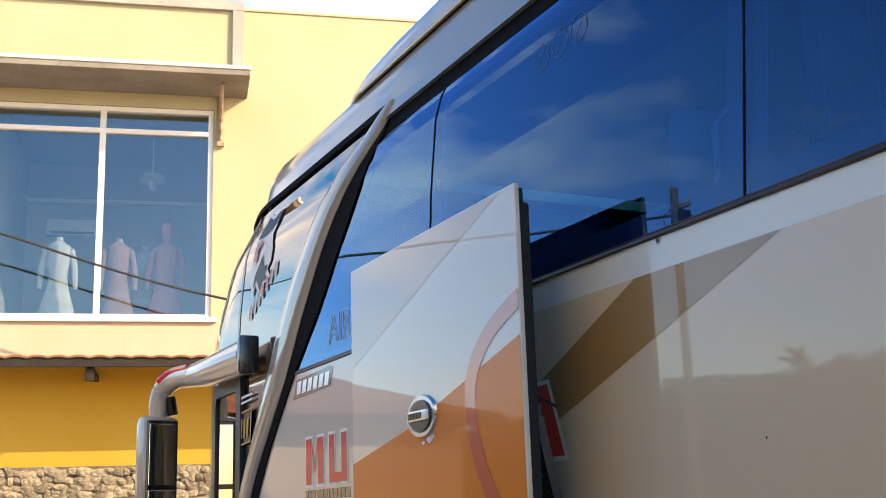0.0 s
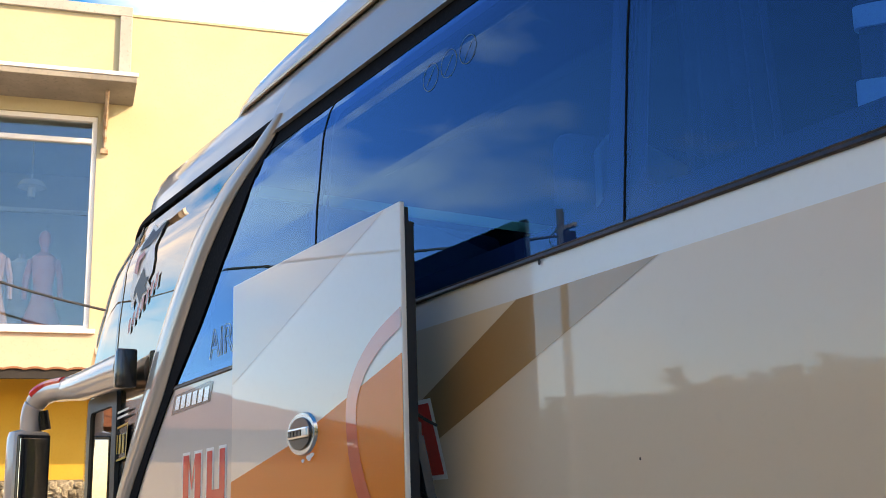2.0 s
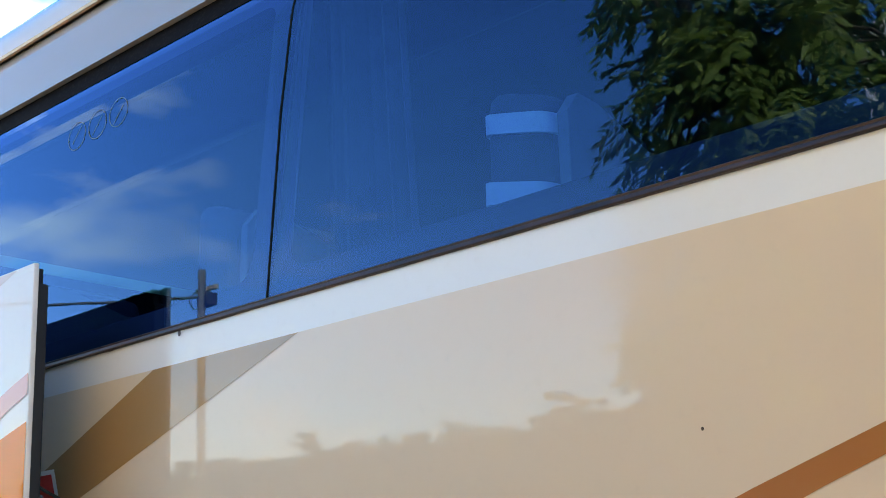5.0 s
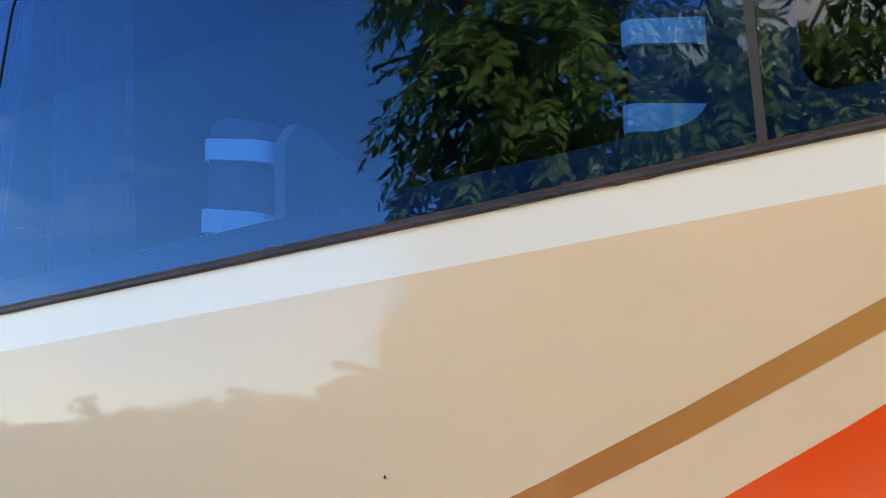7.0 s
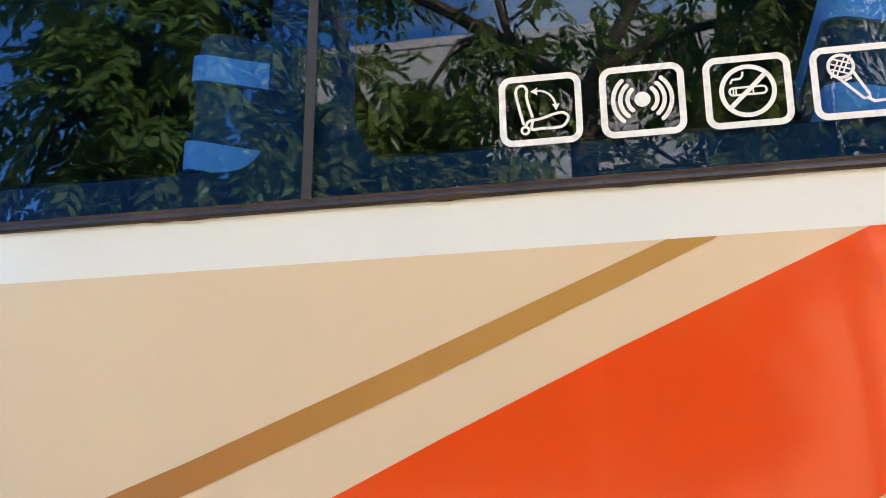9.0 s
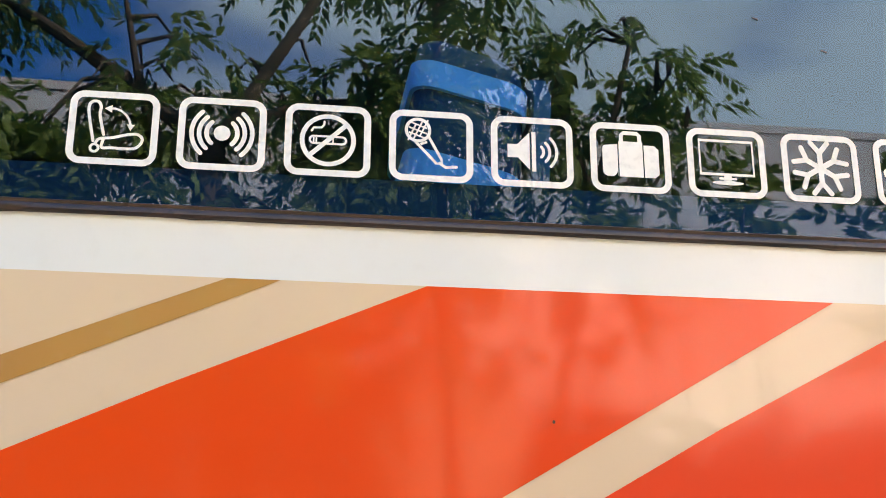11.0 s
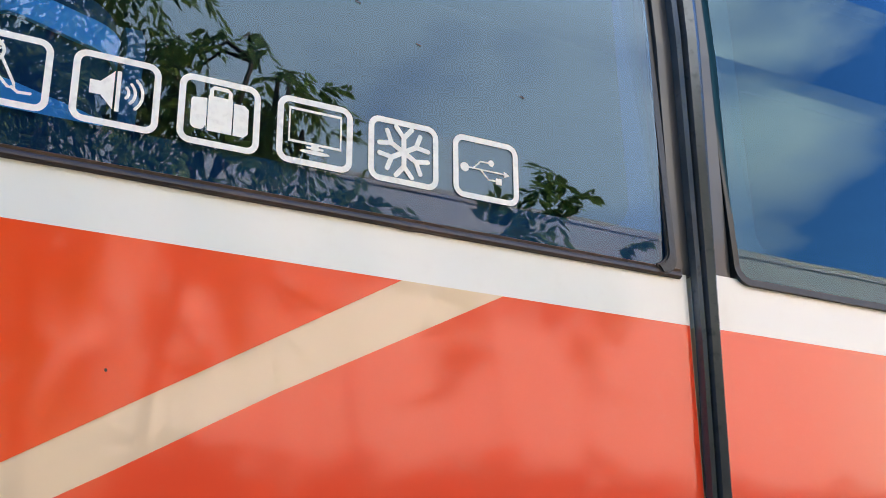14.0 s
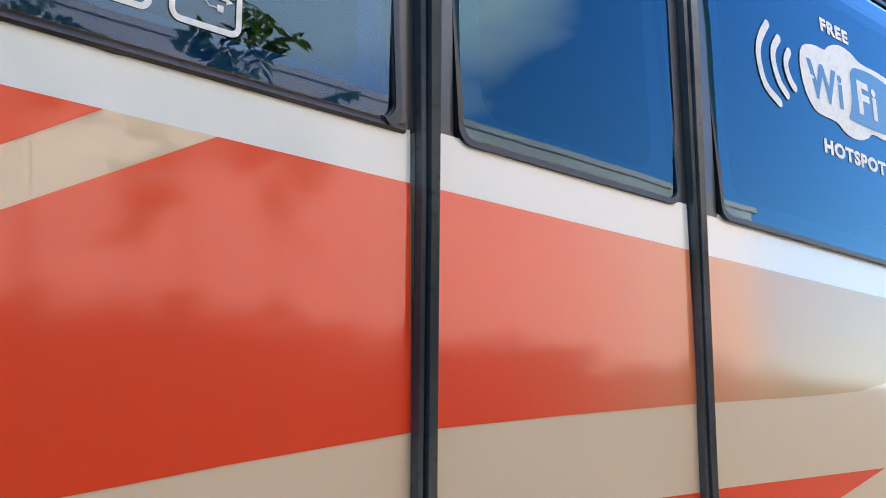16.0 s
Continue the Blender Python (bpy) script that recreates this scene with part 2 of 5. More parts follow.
PEACH = surface("plaster_peach", (0.48, 0.385, 0.28), (0.51, 0.42, 0.31), 0.85, 30, 1.2, 0.15, spot=0.93)
GREYPLASTER = surface("plaster_grey", (0.34, 0.32, 0.29), (0.42, 0.40, 0.36), 0.9, 25, 1.5, 0.25)
CANOPY = surface("concrete_stained", (0.20, 0.18, 0.155), (0.27, 0.245, 0.21), 0.9, 18, 1.8, 0.3)
WHITEFRAME = plain("frame_white", (0.78, 0.77, 0.74), 0.45)
STONE = surface("stone_rough", (0.22, 0.185, 0.13), (0.46, 0.39, 0.28), 0.95, 22, 3.5, 0.8, 0.03, per=True)
MORTAR = surface("mortar_dark", (0.10, 0.085, 0.065), (0.17, 0.15, 0.12), 0.95, 30, 3)
TILE = surface("roof_tile_brown", (0.20, 0.075, 0.035), (0.28, 0.12, 0.06), 0.85, 25, 3)
DARKWOOD = surface("beam_dark", (0.012, 0.009, 0.007), (0.02, 0.015, 0.012), 0.8, 40, 5)
IRON = surface("iron_rusty", (0.42, 0.33, 0.24), (0.26, 0.13, 0.06), 0.8, 50, 9)
BARK = surface("bark_brown", (0.09, 0.055, 0.035), (0.17, 0.11, 0.075), 0.95, 35, 6, 0.8, 0.012)
LEAF = leaf_mat("leaf_green", (0.11, 0.16, 0.035), (0.23, 0.29, 0.065), (0.38, 0.43, 0.13))
LEAFDARK = leaf_mat("leaf_dark", (0.022, 0.045, 0.012), (0.034, 0.07, 0.016), (0.055, 0.095, 0.022))
MAUVE = surface("plaster_pale_mauve", (0.72, 0.58, 0.54), (0.80, 0.66, 0.62), 0.9, 12, 0.5)
CONCRETE = surface("pole_concrete", (0.11, 0.105, 0.10), (0.16, 0.15, 0.14), 0.9, 30, 3)
CABLE = plain("cable_black", (0.015, 0.015, 0.016), 0.6)
TYRE = plain("tyre_rubber", (0.02, 0.02, 0.02), 0.85)

# ---------------------------------------------------------------- mesh helpers
IDENT = Matrix()
ROOTS = {}


def finish(ob, bm, material, smooth=False):
    me = bpy.data.meshes.new(ob if isinstance(ob, str) else ob.name)
    bmesh.ops.recalc_face_normals(bm, faces=bm.faces)
    bm.to_mesh(me)
    bm.free()
    if material:
        me.materials.append(material)
    if smooth:
        for f in me.polygons:
            f.use_smooth = True
        me.set_sharp_from_angle(angle=radians(38))
    return me


def thing(name, label, category, at=(0, 0, 0), turn=0.0, group="", kind=""):
    """An empty root at the base of a thing; its parts are given in world places."""
    ob = new(name)
    ob.empty_display_size = 0.2
    ob.matrix_basis = pose(*at, 0, 0, turn)
    ROOTS[ob.name] = ob.matrix_basis.copy()
    return tagged(ob, label, category, group, kind)


def part(name, bm, material, parent, label="", smooth=False, local=False):
    """Links bm as one mesh under parent. local: bm is given in the root's own axes, else in the world's."""
    ob = new(name, finish(name, bm, material, smooth))
    ob.parent = parent
    if not local and parent.name in ROOTS:
        ob.matrix_parent_inverse = ROOTS[parent.name].inverted()
    if label:
        tagged(ob, label)
    return ob


def single(name, bm, material, label="", category="", kind="", group="", smooth=False):
    return tagged(new(name, finish(name, bm, material, smooth)), label, category, group, kind)


def add_box(bm, a, b, bevel=0.0, m=None):
    """A box from corner a to corner b, edges rounded by bevel, moved by m."""
    g = bmesh.ops.create_cube(bm, size=1)
    vs = g["verts"]
    for v in vs:
        v.co = Vector([(a[i] + b[i]) / 2 + v.co[i] * (b[i] - a[i]) for i in range(3)])
    if bevel:
        es = list({e for v in vs for e in v.link_edges})
        r = bmesh.ops.bevel(bm, geom=es, offset=bevel, segments=2, affect="EDGES", profile=0.6)
        vs = list({v for f in r["faces"] for v in f.verts} | {v for v in vs if v.is_valid})
    if m is not None:
        bmesh.ops.transform(bm, matrix=m, verts=vs)
    return bm


def boxed(a, b, bevel=0.0, m=None):
    return add_box(bmesh.new(), a, b, bevel, m)


def add_tube(bm, pts, radii, sides=8, caps=True):
    """A tube along points."""
    pts = [Vector(p) for p in pts]
    if isinstance(radii, (int, float)):
        radii = [radii] * len(pts)
    rings, up = [], Vector((0.31, 0.17, 0.93)).normalized()
    for i, p in enumerate(pts):
        d = (pts[min(i + 1, len(pts) - 1)] - pts[max(i - 1, 0)]).normalized()
        a = d.cross(up if abs(d.dot(up)) < 0.95 else Vector((1, 0, 0))).normalized()
        b = d.cross(a)
        rings.append([bm.verts.new(p + (a * math.cos(k) + b * math.sin(k)) * radii[i]) for k in (2 * math.pi * j / sides for j in range(sides))])
    for r, s in zip(rings, rings[1:]):
        for j in range(sides):
            bm.faces.new((r[j], r[(j + 1) % sides], s[(j + 1) % sides], s[j]))
    if caps:
        bm.faces.new(rings[0][::-1])
        bm.faces.new(rings[-1])
    return bm


def smooth_line(pts, n=8):
    """Catmull-Rom through points."""
    P = [Vector(p) for p in pts]
    P = [P[0] * 2 - P[1]] + P + [P[-1] * 2 - P[-2]]
    out = []
    for i in range(1, len(P) - 2):
        for k in range(n):
            t = k / n
            out.append(0.5 * (2 * P[i] + (P[i + 1] - P[i - 1]) * t + (2 * P[i - 1] - 5 * P[i] + 4 * P[i + 1] - P[i + 2]) * t * t + (3 * P[i] - P[i - 1] - 3 * P[i + 1] + P[i + 2]) * t ** 3))
    return out + [P[-2]]


def interp(table, v):
    xs = [a for a, _ in table]
    return float(np.interp(v, xs, [b for _, b in table]))


# ---------------------------------------------------------------- ground
bm = bmesh.new()
bmesh.ops.create_grid(bm, x_segments=40, y_segments=40, size=300)
single("ground", bm, ASPHALT, "worn sandy paved yard around the bus", "ground", "structure")

# Unseen dark strip, added so the door's lacquer mirrors dark ground.
DARKSTRIP = surface("asphalt_dark_strip", (0.045, 0.045, 0.047), (0.065, 0.063, 0.06), 0.9, 60, 0.5, 0.5, 0.006)
single("road", boxed((-75, -27, 0.004), (-6.5, -8.6, 0.03), .004), DARKSTRIP, "dark asphalt strip added out of view beyond the yard", "road", "structure")

# ---------------------------------------------------------------- the bus: its side surface
INSET = [(0.3, 0.05), (0.9, 0.0), (2.2, 0.0), (2.6, 0.0), (2.85, 0.012), (2.93, 0.032), (2.985, 0.06), (3.06, 0.08), (3.2, 0.10), (3.28, 0.13), (3.35, 0.21), (3.42, 0.40), (3.46, 0.8), (3.48, 1.24)]
NOSE = [(0.3, -5.75), (1.5, -5.95), (2.44, -5.90), (2.55, -5.82), (2.94, -5.5), (3.1, -5.36), (3.3, -5.3), (3.38, -5.0), (3.45, -4.6), (3.48, -4.2)]
HALF, TAIL = 1.25, 6.4
RX, RY = 0.9, 0.5


def side_y(x, z):
    """The side's depth at a place along the bus and a height; it rounds into the nose."""
    c, y = interp(NOSE, z), interp(INSET, z)
    if x < c:
        k = min((c - x) / RX, 0.985)
        y += RY * (1 - math.sqrt(1 - k * k))
    return y


def patch(left, right, z0, z1, nx=1, nz=4, off=0.0, thick=0.0):
    """A sheet on the bus's side between two edges x = left(z), right(z). off: metres proud of the side; thick: depth inwards."""
    bm = bmesh.new()
    fl = left if callable(left) else (lambda z: left)
    fr = right if callable(right) else (lambda z: right)
    rows = []
    for k in range(nz + 1):
        z = z0 + (z1 - z0) * k / nz
        a, b = fl(z), fr(z)
        rows.append([(a + (b - a) * j / nx, z) for j in range(nx + 1)])
    grid = [[bm.verts.new((x, side_y(x, z) - off, z)) for x, z in r] for r in rows]
    for r, s in zip(grid, grid[1:]):
        for j in range(nx):
            bm.faces.new((r[j], r[j + 1], s[j + 1], s[j]))
    if thick:
        back = [[bm.verts.new((v.co.x, v.co.y + thick, v.co.z)) for v in r] for r in grid]
        for r, s in zip(back, back[1:]):
            for j in range(nx):
                bm.faces.new((r[j], s[j], s[j + 1], r[j + 1]))
        loop = lambda g: g[0] + [r[-1] for r in g[1:]] + g[-1][-2::-1] + [r[0] for r in g[-2:0:-1]]
        A, B = loop(grid), loop(back)
        for i in range(len(A)):
            j = (i + 1) % len(A)
            bm.faces.new((A[i], B[i], B[j], A[j]))
    return bm


def decal(pts, off=0.0012, fine=0):
    """A flat painted or stuck shape on the side, from its outline in x and z."""
    bm = bmesh.new()
    bm.faces.new([bm.verts.new((x, side_y(x, z) - off, z)) for x, z in pts])
    bmesh.ops.triangulate(bm, faces=bm.faces)
    if fine:
        bmesh.ops.subdivide_edges(bm, edges=list(bm.edges), cuts=fine, use_grid_fill=True)
        for v in bm.verts:
            v.co.y = side_y(v.co.x, v.co.z) - off
    return bm


def ring(outer, inner, off=0.0, thick=0.0):
    """A flat band between two outlines with the same number of points in x and z, with depth inwards."""
    bm = bmesh.new()
    A = [bm.verts.new((x, side_y(x, z) - off, z)) for x, z in outer]
    B = [bm.verts.new((x, side_y(x, z) - off, z)) for x, z in inner]
    n = len(A)
    for i in range(n):
        bm.faces.new((A[i], A[(i + 1) % n], B[(i + 1) % n], B[i]))
    if thick:
        C = [bm.verts.new(v.co + Vector((0, thick, 0))) for v in A]
        D = [bm.verts.new(v.co + Vector((0, thick, 0))) for v in B]
        for i in range(n):
            j = (i + 1) % n
            bm.faces.new((A[i], C[i], C[j], A[j]))
            bm.faces.new((B[i], B[j], D[j], D[i]))
    return bm


def rounded(x0, z0, x1, z1, r, n=6, lean0=0.0, lean1=0.0):
    """The outline of a rounded rectangle; lean: shift of the top in x at the left and right side."""
    out = []
    for cx, cz, a0 in ((x1 - r, z1 - r, 0), (x0 + r, z1 - r, 90), (x0 + r, z0 + r, 180), (x1 - r, z0 + r, 270)):
        for k in range(n + 1):
            a = radians(a0 + 90 * k / n)
            x, z = cx + r * math.cos(a), cz + r * math.sin(a)
            f = (z - z0) / (z1 - z0)
            s = lean0 if x < (x0 + x1) / 2 else lean1
            out.append((x + s * f, z))
    return out


bus = thing("bus", "cream, white and red coach with tinted blue windows, parked", "bus", (0, 1.25, 0))

# edges of the slanting pillar behind the front window, x by height
E_SL = [(0.9, -6.1), (1.77, -5.46), (2.18, -5.13), (2.45, -4.89), (2.75, -4.56), (2.87, -4.36), (3.02, -4.07), (3.085, -3.87)]
E_SB = [(0.9, -5.95), (1.77, -5.30), (2.15, -4.88), (2.41, -4.64), (2.70, -4.34), (2.85, -4.11), (2.95, -3.94), (3.085, -3.80)]
E_BR = [(0.9, -5.80), (1.70, -5.26), (1.88, -5.10), (2.17, -4.77), (2.41, -4.44), (2.69, -4.13), (2.85, -3.97), (2.99, -3.86)]
sl, sb, br_ = (lambda z: interp(E_SL, z)), (lambda z: interp(E_SB, z)), (lambda z: interp(E_BR, z))
Z_WHITE0, Z_WHITE1, Z_SILL, Z_TOP = 2.10, 2.173, 2.188, 2.960

# lower side, in three pieces parted by the door's strips
part("side_panel", patch(br_, 1.515, 0.45, Z_WHITE0, 60, 14, 0, 0.04), CREAM, bus, "cream painted side panel", True)
part("side_panel", patch(2.262, TAIL, 0.45, Z_WHITE0, 20, 6, 0, 0.04), SAND, bus, "cream painted rear side panel", True)
rear_door = part("rear_door", patch(1.528, 2.250, 0.45, Z_WHITE0, 4, 4, 0.004, 0.04), SAND, bus, "red and cream rear door leaf")
for a, b, o in ((-4.05, 1.515, 0.0), (1.528, 2.250, 0.004), (2.262, TAIL, 0.0)):
    fa = (lambda z: br_(z)) if a < -4 else a
    part("white_band", patch(fa, b, Z_WHITE0, Z_SILL + 0.004, 24, 1, o, 0.04), WHITE, bus, "white band below the windows")

# livery
def livery(name, pts, m, label="", off=0.0012, parent=None):
    return part(name, decal(pts, off), m, parent or bus, label)


livery("stripe", [(-2.301, 2.0995), (-2.635, 1.96), (-3.5, 1.60), (-3.5, 1.522), (-2.534, 1.849), (-1.805, 2.0995)], BROWN, "brown slanting stripe")
livery("stripe", [(0.210, 2.0995), (-0.149, 1.953), (-0.434, 1.839), (-0.638, 1.763), (-0.844, 1.692), (-1.62, 1.40), (-2.13, 1.20), (-1.96, 1.20), (-1.45, 1.385), (-0.739, 1.684), (-0.436, 1.796), (-0.15, 1.914), (0.276, 2.0995)], RUST, "rust brown slanting stripe")
livery("red_field", [(0.460, 2.0995), (0.143, 1.963), (-0.094, 1.855), (-0.216, 1.796), (-1.60, 1.17), (-0.55, 1.20), (0.518, 1.816), (1.008, 2.0995)], RED, "bright orange red field")
CURVE = [(0.0, 1.40), (0.5, 1.535), (0.981, 1.639), (1.199, 1.677), (1.503, 1.725)]
livery("red_field", [(1.171, 2.0995), (0.835, 1.925), (0.640, 1.815), (-0.49, 1.20), (-0.4, 1.28)] + CURVE + [(1.513, 1.727), (1.513, 2.0995)], REDFADE, "red field that fades to tan")
livery("red_field", [(1.530, 2.0995), (1.530, 1.730), (1.863, 1.765), (2.248, 1.802), (2.248, 2.0995)], REDFADE, "red fading to tan", 0.0052, rear_door)
livery("red_field", [(2.264, 2.0995), (2.264, 1.803), (2.734, 1.843), (2.92, 1.862), (3.068, 1.89), (3.2, 1.94), (3.5, 2.0995)], REDFADE, "tan end of the faded field")
livery("red_wedge", [(2.264, 1.641), (3.018, 1.689), (2.787, 1.622), (2.45, 1.545), (2.264, 1.511)], RED, "pointed red wedge")
livery("red_wedge", [(2.248, 1.638), (2.098, 1.628), (1.530, 1.576), (1.530, 1.40), (2.248, 1.508)], RED, "", 0.0052, rear_door)


# The side is greyer from the slanting pillar back to the opened door.
part("grey_field", patch(lambda z: br_(z) + .01, -3.66, 1.0, Z_WHITE0 + .08, 20, 12, .0012), FRONTGREY, bus, "greyer field behind the pillar")


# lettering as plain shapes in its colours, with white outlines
def letter_block(x0, x1, z0, z1, lean=0.0):
    livery("letter_outline", [(x0 - .012, z0 - .012), (x1 + .012, z0 - .012), (x1 + .012 + lean, z1 + .012), (x0 - .012 + lean, z1 + .012)], STICKER, "", 0.0024)
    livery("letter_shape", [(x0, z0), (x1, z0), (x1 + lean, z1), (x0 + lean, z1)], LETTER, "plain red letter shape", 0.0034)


for a, b in ((-4.61, -4.545), (-4.475, -4.41), (-4.345, -4.29), (-4.215, -4.16)):
    letter_block(a, b, 1.715, 1.895)
livery("letter_shape", [(-4.545, 1.895), (-4.51, 1.79), (-4.475, 1.895), (-4.475, 1.86), (-4.51, 1.755), (-4.545, 1.86)], LETTER, "", 0.0036)
livery("letter_shape", [(-4.345, 1.75), (-4.345, 1.715), (-4.16, 1.715), (-4.16, 1.75)], LETTER, "", 0.0038)
livery("letter_outline", [(-2.86, 1.70), (-2.90, 1.70), (-2.80, 1.912), (-2.705, 1.912), (-2.628, 1.70), (-2.725, 1.70), (-2.75, 1.80)], STICKER, "", 0.0024)
livery("letter_shape", [(-2.85, 1.712), (-2.885, 1.712), (-2.79, 1.90), (-2.715, 1.90), (-2.645, 1.712), (-2.717, 1.712), (-2.745, 1.81)], LETTER, "plain red letter shape", 0.0034)
x = -4.62
for k, w in enumerate((.04, .03, .06, .045, .04, .04, .02, .05, .04, .04, .045, .05)):
    livery("small_bar", [(x, 1.655), (x + w * .8, 1.655), (x + w * .8, 1.693), (x, 1.693)], BLACK, "", 0.0024)
    x += w
# maker's badge: a black slanted plate with plain silver bars
badge = livery("maker_badge", [(-4.775, 2.072), (-4.33, 2.082), (-4.295, 2.155), (-4.33, 2.162), (-4.735, 2.15)], BLACK, "black slanted badge with silver bars", 0.003)
for k in range(6):
    x = -4.725 + k * .066
    part("badge_bar", decal([(x, 2.089), (x + .048, 2.090), (x + .066, 2.142), (x + .018, 2.141)], 0.0045), CHROME, badge)
# specks and a drip of old paint
for x, z, r in ((-0.912, 1.787, .0026), (-1.9, 1.70, .003), (-2.2, 2.168, .006), (0.62, 1.93, .002), (1.72, 1.95, .003)):
    livery("paint_chip", [(x + r * math.cos(a), z + r * 1.2 * math.sin(a)) for a in (k * math.pi / 4 for k in range(8))], BROWNRUBBER, "", 0.004)

# ---------------------------------------------------------------- windows
PANES = [("a", None, -3.425, -3.40), ("b", -3.425, -1.90, 0), ("c", -1.90, -0.272, 0), ("d", -0.272, 1.478, 0), ("e", 1.616, 2.216, 0), ("f", 2.372, 4.2, 0), ("g", 4.2, 6.1, 0)]


# how far each joint's top stands back along the bus
LEAN = {-3.425: .083, -1.90: .10, -0.272: .023}


def edge(x, d):
    return lambda z: x + d + LEAN.get(x, 0.0) * (z - Z_SILL) / (Z_TOP - Z_SILL)


def window(x0, x1, framed, bead):
    """A tinted pane with its printed dark border behind it and, where it has one, a rubber bead round it."""
    fx = (lambda z: br_(z) + .004) if x0 is None else edge(x0, .003)
    xr, fr = x1 - .004, edge(x1, -.003)
    w = part("window", patch(fx, fr, Z_SILL, Z_TOP, 10 if x0 is None else 6, 24, 0.006 if framed else 0.002), GLASSDEEP if x1 < -.2 else GLASSTEAL if framed else GLASS, bus, "tinted blue coach window pane")
    if x0 is None:
        part("window_border", patch(fx, lambda z: br_(z) + .07, Z_SILL, Z_TOP, 1, 8, -0.004), SLATE, w)
        part("window_border", patch(lambda z: br_(z) + .07, xr, Z_SILL, Z_SILL + .03, 8, 1, -0.004), SLATE, w)
        part("window_border", patch(edge(x1, -.049), fr, Z_SILL + .03, Z_TOP, 1, 8, -0.004), SLATE, w)
    else:
        la, lb = LEAN.get(x0, 0.0), LEAN.get(x1, 0.0)
        o = rounded(x0 + .004, Z_SILL, xr, Z_TOP, 0.012 if not framed else 0.03, 6, la, lb)
        i = rounded(x0 + .062 + la * .07, Z_SILL + .055, xr - .062 + lb * .07, Z_TOP - .06, 0.05, 6, la * .85, lb * .85)
        part("window_border", ring(o, i, -0.004), SLATE, w, "dark printed border of the pane")
    if bead:
        o = rounded(x0 - .006, Z_SILL - .006, x1 + .006, Z_TOP + .02, 0.032)
        i = rounded(x0 + .005, Z_SILL + .005, x1 - .005, Z_TOP - .004, 0.024)
        b = ring(o, i, 0.011, 0.015)
        bmesh.ops.bevel(b, geom=[e for e in b.edges if e.is_manifold and e.calc_face_angle(0) > 1.0], offset=0.0025, segments=2, affect="EDGES")
        part("rubber_bead", b, RUBBER, w, "dull black rubber window bead", True)
    w.visible_shadow = False
    return w


panes = {n: window(a, b, n in "ef", n in "ef") for n, a, b, c in PANES}
# sill rubber along the first panes, ragged at its lower edge
bm = bmesh.new()
rng = random.Random(4)
rows = []
for k in range(260):
    x = -4.78 + (1.50 + 4.78) * k / 259
    low = 2.1745 + 0.0010 * noise.noise((x * 6, 0, 0)) - (0.0015 if rng.random() < 0.03 else 0)
    y = side_y(x, 2.18)
    rows.append([bm.verts.new((x, y - d, z)) for d, z in ((0.001, low), (0.006, low + .001), (0.008, 2.178), (0.007, 2.184), (0.005, 2.186), (0.006, 2.190), (0.002, 2.192))])
for r, s in zip(rows, rows[1:]):
    for j in range(6):
        bm.faces.new((r[j], r[j + 1], s[j + 1], s[j]))
part("sill_rubber", bm, BROWNRUBBER, bus, "dirty brown black rubber strip under the windows", True)
# right end bead of the long window
b = ring(rounded(1.30, Z_SILL - .012, 1.492, Z_TOP, .03), rounded(1.32, Z_SILL + .004, 1.474, Z_TOP - .02, .025), 0.0, 0.0)
bmesh.ops.delete(b, geom=[v for v in b.verts if v.co.x < 1.42], context="VERTS")
r = bmesh.ops.extrude_face_region(b, geom=list(b.faces))
bmesh.ops.translate(b, vec=(0, -0.011, 0), verts=[v for v in r["geom"] if isinstance(v, bmesh.types.BMVert)])
bmesh.ops.bevel(b, geom=[e for e in b.edges if e.is_manifold and e.calc_face_angle(0) > 1.0], offset=0.003, segments=2, affect="EDGES")
part("rubber_bead", b, RUBBER, panes["d"], "", True)
# joints between the panes
for x, w, o, m in ((-3.425, .007, .004, TRIMBLACK), (-1.90, .005, .0035, TRIMBLACK), (-0.272, .014, .005, JOINTGREY)):
    part("pane_joint", patch(edge(x, -w / 2), edge(x, w / 2), Z_SILL, Z_TOP, 1, 24, o, 0.02), m, bus, "narrow dark sealant joint")
# posts beside the rear door
for a, b in ((1.492, 1.608), (2.228, 2.362)):
    part("window_post", patch(a, b, Z_SILL - .004, 3.02, 1, 6, 0.001, 0.05), POST, bus, "dark grey window post")


def door_strip(x0, x1, low, up0, up1):
    """A ribbed dark strip down the door's edge, from roof to sill; low, up: how its edges lean below and above the belt."""
    bm = bmesh.new()
    prof = [(0, 0.002), (0.0, 0.018), (0.14, 0.022), (0.2, 0.010), (0.28, 0.010), (0.34, 0.026), (0.62, 0.032), (0.84, 0.024), (0.88, 0.012), (0.94, 0.014), (1.0, 0.016), (1.0, 0.002)]
    rows = []
    for k in range(25):
        z = 0.45 + (3.05 - 0.45) * k / 24
        y = side_y(x0, z)
        h, k = max(z, 1.55) - 2.09, max(0.0, z - 2.09)
        a = x0 + (low * h if h < 0 else up0 * k)
        b = x1 + (low * h if h < 0 else up1 * k)
        rows.append([bm.verts.new((a + (b - a) * u, y - d, z)) for u, d in prof])
    for r, s in zip(rows, rows[1:]):
        for j in range(len(prof) - 1):
            bm.faces.new((r[j], r[j + 1], s[j + 1], s[j]))
    return bm


part("door_strip", door_strip(1.522, 1.561, 0.026, 0.0, 0.03), STRIPMETAL, bus, "ribbed dark door edge strip")
part("door_strip", door_strip(2.254, 2.286, 0.030, 0.01, 0.04), STRIPMETAL, bus, "ribbed dark door edge strip")

